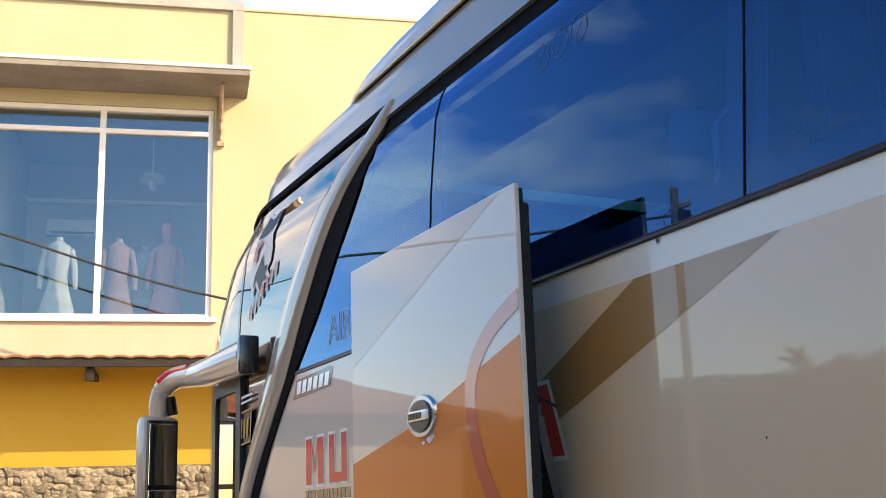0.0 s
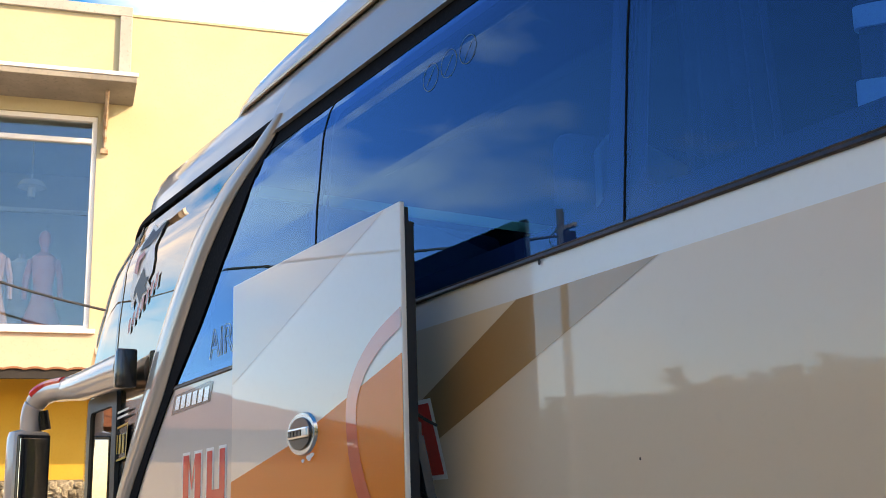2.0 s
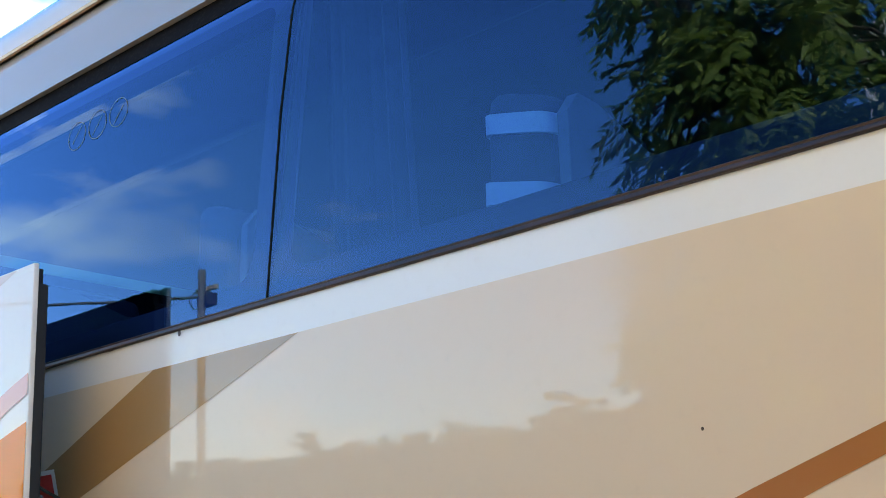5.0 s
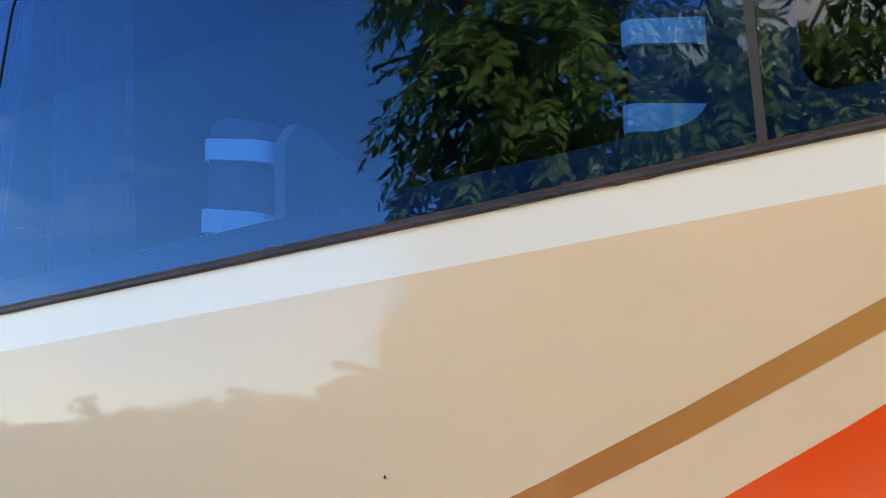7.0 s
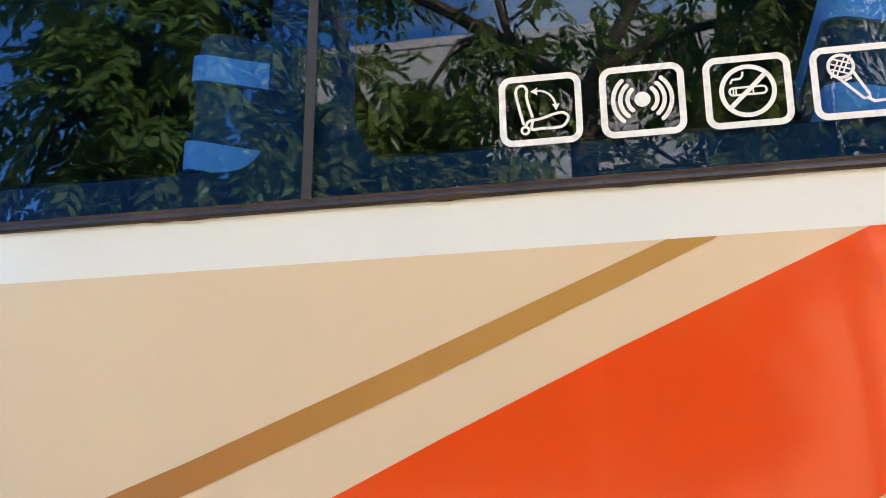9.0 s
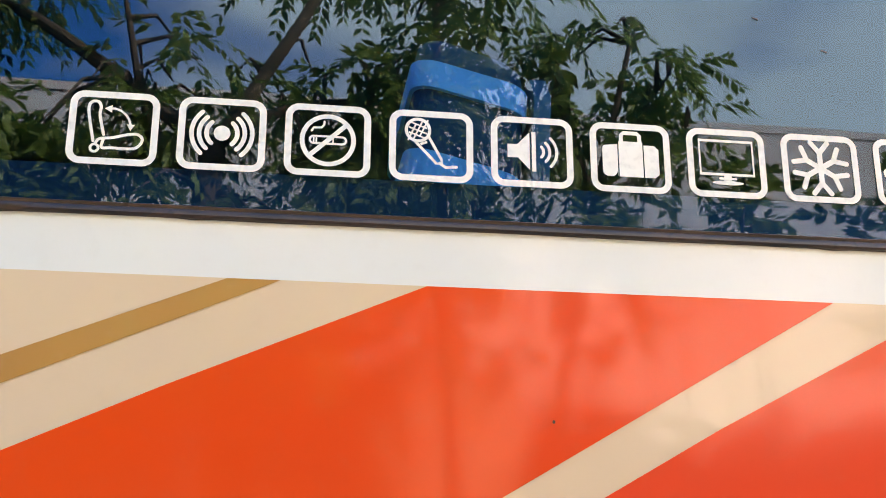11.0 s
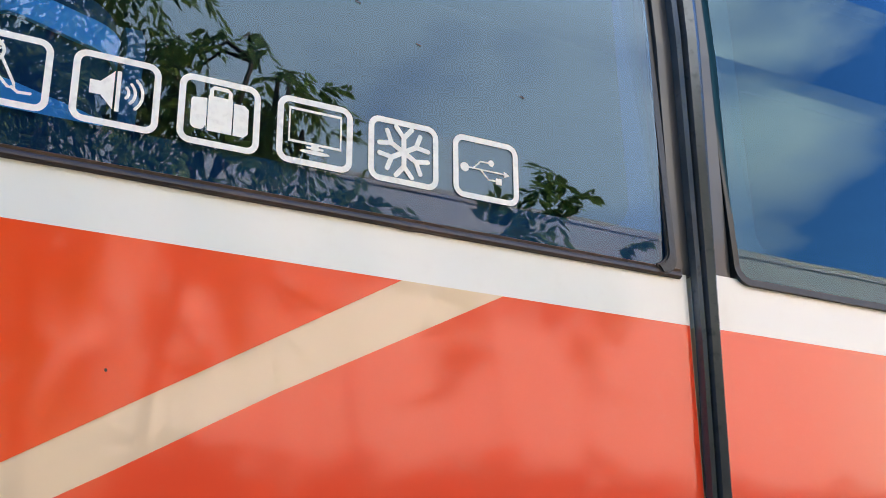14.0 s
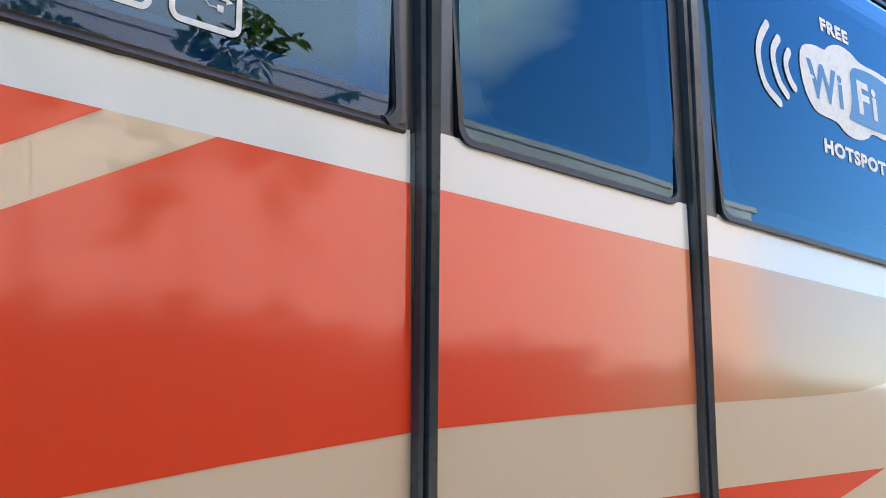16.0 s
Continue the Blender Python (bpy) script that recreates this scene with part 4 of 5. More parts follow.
# three faint round marks on the second pane
m_faint = plain("sticker_faint_dark", (0.05, 0.07, 0.11), 0.5)
for k in range(3):
    bm = bmesh.new()
    stroke(bm, arc(-2.67 + k * .095, 2.80 + k * .005, .04, 0, 360, 24)[:-1], .0022, lambda p: flat(p.x, p.y, .003), True)
    stroke(bm, [(-2.69 + k * .095, 2.78), (-2.65 + k * .095, 2.825)], .0022, lambda p: flat(p.x, p.y, .003))
    part("round_mark", bm, m_faint, panes["b"], "faint round sticker mark")

for x, z in ((.93, 2.52), (1.03, 2.475), (1.21, 2.43)):
    bm = bmesh.new()
    stroke(bm, [(x, z), (x + .007, z - .002)], .002, lambda p: flat(p.x, p.y, .003))
    part("speck", bm, m_faint, panes["d"], "dark dirt speck on the glass")

# ---------------------------------------------------------------- the opened front door leaf
DOOR_Y = -0.20
DARK = surface("rubber_black", (0.008, 0.008, 0.009), (0.014, 0.014, 0.015), 0.75, 60, 5)
door = part("front_door", boxed((-3.60, DOOR_Y, 0.55), (-2.50, DOOR_Y + .014, 2.37), .003), PEARL, bus, "opened door leaf, pearl and orange")


def door_shape(name, pts, m, off, label=""):
    bm = bmesh.new()
    bm.faces.new([bm.verts.new((x, DOOR_Y - off, z)) for x, z in pts])
    bmesh.ops.triangulate(bm, faces=bm.faces)
    return part(name, bm, m, door, label)


door_shape("tan_field", [(-3.597, 2.045), (-2.575, 2.366), (-3.597, 2.366)], paint("paint_pale_tan", (0.64, 0.48, 0.37), wave=0.045), .0008, "pale tan corner")
door_shape("orange_field", [(-3.597, 1.742), (-3.156, 1.822), (-2.503, 1.992), (-2.503, .56), (-3.597, .56)], ORANGE, .0008, "glossy orange field")
A = [(p[0], p[1]) for p in smooth_line([(-2.503, 2.105, 0), (-2.62, 2.065, 0), (-2.71, 2.015, 0), (-2.775, 1.95, 0), (-2.80, 1.877, 0), (-2.785, 1.76, 0), (-2.735, 1.655, 0), (-2.64, 1.54, 0), (-2.503, 1.45, 0)], 5)]
B = [(p[0], p[1]) for p in smooth_line([(-2.503, 2.055, 0), (-2.60, 2.02, 0), (-2.67, 1.98, 0), (-2.72, 1.93, 0), (-2.742, 1.877, 0), (-2.73, 1.78, 0), (-2.685, 1.68, 0), (-2.60, 1.58, 0), (-2.503, 1.51, 0)], 5)]
bm = bmesh.new()
va = [bm.verts.new((x, DOOR_Y - .0018, z)) for x, z in A]
vb = [bm.verts.new((x, DOOR_Y - .0018, z)) for x, z in B]
for i in range(len(va) - 1):
    bm.faces.new((va[i], va[i + 1], vb[i + 1], vb[i]))
part("red_ring", bm, SALMON, door, "red curved ring")
# inner face: black lining with a stiffening frame
part("inner_lining", boxed((-3.57, DOOR_Y + .014, .60), (-2.525, DOOR_Y + .04, 2.366), .003), DARK, door, "black inner lining")
part("edge_seal", boxed((-2.545, DOOR_Y + .014, .57), (-2.508, DOOR_Y + .046, 2.325), .006), DARK, door, "black rubber edge seal")
# lock
bm = bmesh.new()
bmesh.ops.create_cone(bm, cap_ends=True, segments=36, radius1=.5, radius2=.47, depth=.008)
bmesh.ops.transform(bm, matrix=Matrix.Translation((-3.062, DOOR_Y - .005, 1.846)) @ Matrix.Diagonal((.19, 1, .122, 1)) @ pose(0, 0, 0, 90, 0, 0), verts=bm.verts)
lock = part("lock", bm, CHROME, door, "oval chrome door lock", True)
bm = bmesh.new()
bmesh.ops.create_cone(bm, cap_ends=True, segments=36, radius1=.5, radius2=.46, depth=.012)
bmesh.ops.transform(bm, matrix=Matrix.Translation((-3.062, DOOR_Y - .008, 1.846)) @ Matrix.Diagonal((.15, 1, .096, 1)) @ pose(0, 0, 0, 90, 0, 0), verts=bm.verts)
part("lock_bowl", bm, BLACK, lock)
part("lock_handle", boxed((-3.125, DOOR_Y - .022, 1.832), (-2.995, DOOR_Y - .013, 1.862), .006), CHROME, lock, "chrome lock paddle")
bm = bmesh.new()
for k in range(4):
    add_box(bm, (-3.115 + k * .022, DOOR_Y - .024, 1.838), (-3.10 + k * .022, DOOR_Y - .022, 1.856))
part("lock_bar", bm, BLACK, lock)
# chipped paint under the lock
bm = bmesh.new()
for x, z, r in ((-3.02, 1.778, .018), (-3.0, 1.785, .012), (-3.06, 1.772, .01)):
    bm.faces.new([bm.verts.new((x + r * math.cos(a) * (1 + .3 * math.sin(3 * a)), DOOR_Y - .003, z + r * .5 * math.sin(a))) for a in (k * math.pi / 5 for k in range(10))])
part("paint_chip", bm, STICKER, door)
# carrying arms
arm = part("door_arm", boxed((-2.63, DOOR_Y + .045, 1.79), (-2.56, DOOR_Y + .085, 1.835), .006), STRIPMETAL, bus, "dark steel door hinge block")
bm = bmesh.new()
for q in ((-2.60, DOOR_Y + .06, 1.80), (-2.555, DOOR_Y + .06, 1.80), (-2.56, -.06, 1.45), (-2.63, -.06, 1.45), (-2.58, -.03, 1.1), (-2.65, -.03, 1.1)):
    bm.verts.new(q)
bm.verts.ensure_lookup_table()
bm.faces.new([bm.verts[i] for i in (0, 1, 2, 3)])
bm.faces.new([bm.verts[i] for i in (3, 2, 4, 5)])
g = bmesh.ops.extrude_face_region(bm, geom=list(bm.faces))
bmesh.ops.translate(bm, vec=(0, .025, 0), verts=[v for v in g["geom"] if isinstance(v, bmesh.types.BMVert)])
part("arm_lever", bm, STRIPMETAL, arm, "slanting dark steel lever")
part("arm_bolt", add_tube(bmesh.new(), smooth_line([(-2.60, -.15, 1.855), (-2.575, -.15, 1.862), (-2.555, -.15, 1.845), (-2.56, -.15, 1.825)], 4), .008, 8), CHROME, arm, "bent bright hook")
part("arm_wire", add_tube(bmesh.new(), smooth_line([(-2.59, -.14, 1.88), (-2.58, -.11, 1.85), (-2.60, -.05, 1.83)], 4), .004, 5), CABLE, arm)

# ---------------------------------------------------------------- rear view mirror on its arm
mir = thing("side_mirror", "beige coach mirror hanging on a curved arm at the bus front", "mirror", (-6.5, -.05, 2.45))
cap = bmesh.new()
rows = []
for x, y, z, w, h in ((-5.22, -.07, 2.325, .055, .082), (-5.3, -.07, 2.325, .06, .085), (-5.6, -.08, 2.325, .06, .08), (-5.85, -.09, 2.325, .06, .075), (-6.1, -.09, 2.34, .056, .065), (-6.3, -.09, 2.35, .055, .058)):
    rows.append([cap.verts.new((x, y + w * math.cos(a), z + h * math.sin(a))) for a in (2 * math.pi * k / 14 for k in range(14))])
for r, s in zip(rows, rows[1:]):
    for j in range(14):
        cap.faces.new((r[j], r[(j + 1) % 14], s[(j + 1) % 14], s[j]))
cap.faces.new(rows[0]); cap.faces.new(rows[-1])
part("mirror_root", cap, MIRRORPAINT, mir, "pale grey arm root", True)
part("mirror_root_cap", boxed((-5.21, -.125, 2.235), (-5.165, -.03, 2.41), .014), BLACK, mir, "", True)
arm_pts = smooth_line([(-6.1, -.085, 2.345), (-6.4, -.11, 2.36), (-6.52, -.15, 2.33), (-6.56, -.175, 2.26), (-6.56, -.18, 2.14)], 6)
part("mirror_arm", add_tube(bmesh.new(), arm_pts, [.062 - .012 * k / len(arm_pts) for k in range(len(arm_pts))], 14), MIRRORPAINT, mir, "beige grey curved arm", True)
part("arm_stripe", add_tube(bmesh.new(), [(p[0] + .03, p[1] - .03, p[2] + .03) for p in arm_pts[1:14]], .026, 8), LETTER, mir, "dull red stripe along the arm", True)
AIM = Matrix.Translation((-6.55, -.18, 0)) @ pose(0, 0, 0, 0, 0, 7) @ Matrix.Translation((6.55, .18, 0))
bm = boxed((-6.64, -.285, 1.50), (-6.50, -.075, 2.17), .05, AIM)
head = part("mirror_housing", bm, MIRRORPAINT, mir, "beige mirror housing", True)
part("mirror_surround", boxed((-6.503, -.262, 1.55), (-6.488, -.088, 2.14), .007, AIM), BLACK, head)
part("mirror_glass", boxed((-6.489, -.25, 1.79), (-6.484, -.10, 2.12), .002, AIM), MIRROR, head, "main mirror glass")
part("mirror_glass", boxed((-6.489, -.25, 1.57), (-6.484, -.10, 1.765), .002, AIM), MIRROR, head, "lower mirror glass")
part("arm_knuckle", add_tube(bmesh.new(), [(-6.53, -.125, 2.27), (-6.53, -.105, 2.17)], .03, 10), BLACK, mir)

# ---------------------------------------------------------------- seats and curtains behind the glass
seat = thing("coach_seat", "grey reclining coach seat with light blue headrest bands", "seat", (-1.29, .31, 1.24), 0, "coach seats")
SEAT_X, SEAT_Y = -1.29, .10


def seat_block(x0, x1, y0, y1, r, z0, z1, crown=0.0):
    """A padded block of the back, rounded in plan; its rings fall towards the rear as the seat reclines."""
    bm = bmesh.new()
    plan = rounded(x0, y0, x1, y1, r, 5)
    cx, cy = (x0 + x1) / 2, (y0 + y1) / 2
    levels = [(z0, 1), ((z0 + z1) / 2, 1), (z1 - crown, 1)] + ([(z1 - crown * .4, .95), (z1 - crown * .1, .82), (z1, .55)] if crown else [])
    rows = [[bm.verts.new((SEAT_X + cx + (x - cx) * k + .04 * (z - 2.37), SEAT_Y + cy + (y - cy) * (1 - (1 - k) * .4), z - .25 * x)) for x, y in plan] for z, k in levels]
    n = len(plan)
    for a, b in zip(rows, rows[1:]):
        for q in range(n):
            bm.faces.new((a[q], a[(q + 1) % n], b[(q + 1) % n], b[q]))
    bm.faces.new(rows[0])
    bm.faces.new(rows[-1])
    return bm


def seat_part(name, bm, m, label=""):
    return part(name, bm, m, seat, label, True)


seat_part("backrest", seat_block(-.090, .074, .005, .435, .035, 1.66, 2.262), CLOTH, "dark grey padded backrest")
seat_part("headrest", seat_block(-.086, .078, .008, .40, .035, 2.262, 2.505, .045), CLOTH, "dark grey headrest")
seat_part("headrest_band", seat_block(-.092, .084, .0, .408, .04, 2.414, 2.456), COVER, "light blue headrest band")
seat_part("headrest_band", seat_block(-.096, .080, -.002, .44, .04, 2.268, 2.314), COVER, "light blue lower band")
bm = bmesh.new()
back = [(.012, 1.62), (.012, 2.43), (.05, 2.475), (.12, 2.472), (.31, 2.42), (.385, 2.425), (.425, 2.40), (.45, 2.35), (.45, 1.62)]
for d in (.090, .115):
    bm.faces.new([bm.verts.new((SEAT_X + d + .04 * (z - 2.37), SEAT_Y + y, z)) for y, z in back])
bm.verts.ensure_lookup_table()
n = len(back)
for i in range(n):
    bm.faces.new((bm.verts[i], bm.verts[(i + 1) % n], bm.verts[n + (i + 1) % n], bm.verts[n + i]))
seat_part("back_shell", bm, SHELL, "pale grey rear shell")
ox, oy = SEAT_X - .05, SEAT_Y + .22
seat_part("seat_cushion", boxed((ox - .55, oy - .21, 1.60), (ox - .04, oy + .21, 1.74), .05), CLOTH)
seat_part("armrest", boxed((ox - .48, oy + .20, 1.83), (ox, oy + .24, 1.88), .015), SHELL)
seat_part("seat_leg", boxed((ox - .42, oy - .18, 1.24), (ox - .36, oy + .18, 1.62), .01), STRIPMETAL)
seat_part("seat_leg", boxed((ox - .1, oy - .18, 1.24), (ox - .04, oy + .18, 1.62), .01), STRIPMETAL)
base = seat.matrix_basis.copy()
for dx in (-1.84, -.92, .875, 1.83):
    s = copy_thing(seat, Matrix.Translation((dx, 0, 0)) @ base)
    if dx < 0:
        tagged(s, "plain dark grey reclining coach seat", "seat", "coach seats")
        for c in [c for c in s.children if c.name.startswith("headrest_band")]:
            bpy.data.objects.remove(c)
for k in range(-2, 3):
    copy_thing(seat, Matrix.Translation((.92 * k, 1.35, 0)) @ base)


def curtain(x0, x1, y, z0, z1, folds, label):
    bm = bmesh.new()
    n = folds * 6
    rows = []
    for z in np.linspace(z0, z1, 6):
        pinch = 1 - .12 * (z - z0) / (z1 - z0)
        rows.append([bm.verts.new((x0 + (x1 - x0) * (.5 + (k / n - .5) * pinch), y + .022 * math.sin(2 * math.pi * folds * k / n) + .006 * math.sin(k * 1.7), z)) for k in range(n + 1)])
    for r, s in zip(rows, rows[1:]):
        for j in range(n):
            bm.faces.new((r[j], r[j + 1], s[j + 1], s[j]))
    return single("curtain", bm, CURTAIN, label, "curtain", "", "window curtains", True)


curtain(-1.86, -1.58, .15, 2.16, 2.95, 6, "gathered grey blue curtain beside the bus window")
# Added unseen curtains; the long one blocks the view and light through the bus.
curtain(-5.3, -1.9, 2.40, 2.2, 3.05, 34, "gathered grey curtain added on the unseen far windows")
curtain(-1.6, -.6, 2.40, 2.2, 3.0, 9, "gathered grey curtain added on the unseen far windows")
curtain(1.4, 2.6, 2.40, 2.2, 3.0, 9, "gathered grey curtain added on the unseen far windows")

# ---------------------------------------------------------------- the yellow shop across the yard
SHOP = pose(-15.6, 2.46, 0, 0, 0, math.degrees(math.atan2(.972, .234)))
shop = new("shop_building")
shop.matrix_basis = SHOP
tagged(shop, "pale yellow two storey shop with wide display window", "shop")


def sp(name, bm, m, label="", parent=None, smooth=False):
    """A part of the shop in its own axes: x along the front, y into it, z up."""
    return part(name, bm, m, parent or shop, label, smooth, True)


W0, W1, WZ0, WZ1 = -3.05, 0.0, 4.37, 7.42
sp("wall", boxed((-3.3, 0, 7.42), (11, .25, 9.0)), YELLOW, "pale yellow upper wall")
sp("wall", boxed((0.0, 0, 4.37), (11, .25, 7.42)), YELLOW, "pale yellow wall beside the window")
sp("wall", boxed((-3.3, 0, 4.37), (W0, .25, 7.42)), YELLOW)
sp("sill_band", boxed((-3.3, -.015, 3.80), (11, .25, 4.37)), PEACH, "peach band below the window")
sp("wall", boxed((-3.3, 0, 2.38), (11, .25, 3.80)), GOLD, "golden yellow lower wall")
sp("roof", boxed((-3.3, .25, 8.7), (11, 9, 8.85)), CANOPY)
sp("wall", boxed((-3.3, 8.9, 0), (11, 9, 8.7)), YELLOW)
sp("wall", boxed((-3.3, .25, 0), (-3.1, 8.9, 8.7)), YELLOW)
sp("wall", boxed((10.8, .25, 0), (11, 8.9, 8.7)), YELLOW)
sp("parapet_trim", boxed((-3.3, -.06, 8.97), (.42, .3, 9.12), .01), GREYPLASTER, "grey parapet trim")
sp("parapet_coping", boxed((.42, -.02, 8.99), (11, .27, 9.03), .005), YELLOW)
sp("pier", boxed((.25, -.06, 7.74), (.42, .0, 8.97), .01), GREYPLASTER, "grey plaster pier")
sp("pier", boxed((-3.15, -.06, 7.74), (-2.98, .0, 8.97), .01), GREYPLASTER)
bm = boxed((-3.35, -.9, 7.615), (.47, .0, 7.73), .012)
sp("canopy", bm, CANOPY, "stained concrete canopy slab")
bm = boxed((-3.37, -.92, 7.70), (.49, -.86, 7.755), .01)
sp("canopy_lip", bm, WHITEFRAME, "whitewashed canopy lip")
for u in (.10, -3.15):
    bm = boxed((u - .03, -.06, 6.88), (u + .03, -.01, 7.6), .006)
    add_tube(bm, [(u, -.62, 7.58), (u, -.38, 7.40), (u, -.15, 7.2), (u, -.06, 6.95)], .03, 6)
    add_box(bm, (u - .05, -.07, 6.86), (u + .05, .0, 6.93))
    sp("canopy_bracket", bm, IRON, "rusty iron canopy bracket")
# window
win = sp("window", boxed((W0, .10, WZ0), (W1, .11, WZ1)), GLASSSHOP, "wide tinted display window")
for a, b in (((W0, .04, WZ1 - .07), (W1, .16, WZ1)), ((W0, .04, WZ0), (W1, .16, WZ0 + .06)), ((W1 - .07, .042, WZ0 + .06), (W1, .158, WZ1 - .07)), ((W0, .042, WZ0 + .06), (W0 + .07, .158, WZ1 - .07)), ((W0 + .07, .05, 7.03), (W1 - .07, .15, 7.10)), ((-1.57, .045, WZ0 + .06), (-1.49, .155, 7.03)), ((-1.57, .045, 7.10), (-1.49, .155, WZ1 - .07)), ((-3.055, .044, 4.9), (-3.045, .156, 7.0))):
    sp("window_frame", boxed(a, b, .006), WHITEFRAME, "", win)
sp("window_sill", boxed((W0 - .08, -.07, 4.31), (W1 + .08, .03, 4.372), .008), WHITEFRAME, "white painted sill", win)
# room behind the window
ROOM = surface("room_wall_grey_green", (0.40, 0.44, 0.42), (0.47, 0.50, 0.48), 0.9, 10, 0.8)
sp("room_back", boxed((W0 + .02, 4.0, 3.9), (2.0, 4.1, 8.0)), ROOM, "grey green room wall")
sp("room_floor", boxed((W0 + .02, .25, 4.0), (2.0, 4.0, 4.1)), ROOM)
sp("room_ceiling", boxed((W0 + .02, .25, 7.75), (2.0, 4.0, 7.85)), ROOM)
sp("room_side", boxed((1.9, .25, 4.1), (2.0, 4.0, 7.75)), ROOM)
sp("room_side", boxed((W0 - .02, .25, 4.1), (W0 + .02, 4.0, 7.75)), ROOM)
sp("cornice", boxed((W0 + .02, 3.9, 7.05), (1.9, 4.0, 7.12)), WHITEFRAME, "pale wall rail")


def shop_thing(name, label, category, bm, m, at, smooth=True):
    ob = single(name, bm, m, label, category, smooth=smooth)
    ob.matrix_basis = SHOP @ Matrix.Translation(at)
    return ob


ac = tagged(new("air_conditioner"), "white wall mounted air conditioner", "air conditioner")
ac.matrix_basis = SHOP @ Matrix.Translation((-2.25, 3.88, 6.42))
part("casing", boxed((-.42, -.2, 0), (.42, .02, .29), .05), WHITEFRAME, ac, "", True, True)
part("outlet", boxed((-.36, -.205, .03), (.36, -.18, .07), .005), SLATE, ac, "", False, True)


def mannequin(at, col, name_col, wide, head):
    bm = bmesh.new()
    prof = [(0.0, .16), (.02, .20 * wide), (.5, .19 * wide), (.8, .155), (.98, .125), (1.12, .145), (1.32, .17), (1.42, .165), (1.47, .10), (1.50, .055), (1.56, .05)]
    if head:
        prof += [(1.60, .07), (1.68, .085), (1.76, .075), (1.81, .03)]
    rows = [[bm.verts.new((r * math.cos(a), r * .7 * math.sin(a), z)) for a in (2 * math.pi * k / 14 for k in range(14))] for z, r in prof]
    for r, s in zip(rows, rows[1:]):
        for j in range(14):
            bm.faces.new((r[j], r[(j + 1) % 14], s[(j + 1) % 14], s[j]))
    bm.faces.new(rows[0]); bm.faces.new(rows[-1])
    for sx in (-1, 1):
        add_tube(bm, [(sx * .17, 0, 1.38), (sx * .23, 0, 1.1), (sx * .24, -.03, .8)], [.05, .045, .035], 8)
    m = surface("dress_" + name_col, col, tuple(v * .8 for v in col), 0.9, 25, 6)
    return shop_thing("mannequin", "mannequin in a %s dress behind the shop window" % name_col, "mannequin", bm, m, at)


mannequin((-2.12, .75, 4.1), (.56, .54, .52), "white", 1.25, False)
mannequin((-1.30, .75, 4.1), (.34, .19, .18), "dark red", 1.2, False)
mannequin((-.63, .75, 4.1), (.52, .20, .19), "bright red", 1.35, True)
mannequin((-.95, 1.2, 4.1), (.48, .42, .38), "beige", 1.1, False)
bm = bmesh.new()
bmesh.ops.create_cone(bm, cap_ends=True, segments=28, radius1=.22, radius2=.17, depth=.10, matrix=Matrix.Translation((0, 0, .05)))
add_tube(bm, [(0, 0, .1), (0, 0, .78)], .015, 6)
add_tube(bm, [(0, 0, -.16), (0, 0, .02)], .06, 10)
shop_thing("pendant_lamp", "pale round pendant lamp hanging in the shop", "lamp", bm, WHITEFRAME, (-.9, 2.2, 6.97), False)
# tiled awning
bm = bmesh.new()
rows = []
for k in range(14 * 8 * 4 + 1):
    u = -3.4 + 14.4 * k / (14 * 8 * 4)
    w = .024 * abs(math.sin(math.pi * u / .25))
    rows.append([bm.verts.new((u, y, z + w)) for y, z in ((-1.06, 3.69), (-.5, 3.735), (0, 3.78))])
for r, s in zip(rows, rows[1:]):
    for j in range(2):
        bm.faces.new((r[j], r[j + 1], s[j + 1], s[j]))
g = bmesh.ops.extrude_face_region(bm, geom=list(bm.faces))
bmesh.ops.translate(bm, vec=(0, 0, -.025), verts=[v for v in g["geom"] if isinstance(v, bmesh.types.BMVert)])
sp("awning", bm, TILE, "brown corrugated tile awning")
sp("awning_beam", boxed((-3.4, -1.035, 3.565), (11, -.985, 3.685), .008), DARKWOOD, "dark awning beam")
for u in (-1.5, 1.5, 4.5):
    bm = boxed((u - .05, -.93, 3.50), (u + .05, -.01, 3.58), .008)
    add_box(bm, (u - .05, -.96, 3.40), (u + .05, -.88, 3.56), .008)
    sp("awning_bracket", bm, DARKWOOD, "dark awning bracket")
# stone base
base_wall = sp("stone_base", boxed((-3.3, -.10, 0), (11, .25, 2.385)), MORTAR, "rough fieldstone base wall")
rng = random.Random(11)
stones = []
for k in range(6):
    bm = bmesh.new()
    bmesh.ops.create_icosphere(bm, subdivisions=2, radius=.5)
    for v in bm.verts:
        q = v.co.copy()
        v.co = Vector([math.copysign(abs(c) ** .7, c) for c in q]) * (1 + .35 * noise.noise(q * 2.2 + Vector((k * 7, 0, 0))))
    stones.append(finish("stone", bm, STONE))
z = 2.30
for row in range(8):
    u = -3.4 + rng.random() * .1
    while u < .35:
        w = rng.uniform(.07, .20)
        s = new("stone", stones[rng.randrange(6)])
        s.parent = base_wall
        s.matrix_basis = Matrix.Translation((u + w / 2, -.10, z + rng.uniform(-.025, .025))) @ pose(0, 0, 0, rng.uniform(-20, 20), rng.uniform(-15, 15), rng.uniform(-20, 20)) @ Matrix.Diagonal((w * 1.12, rng.uniform(.09, .17), rng.uniform(.07, .14), 1))
        u += w * .93
    z -= .092
bm = bmesh.new()
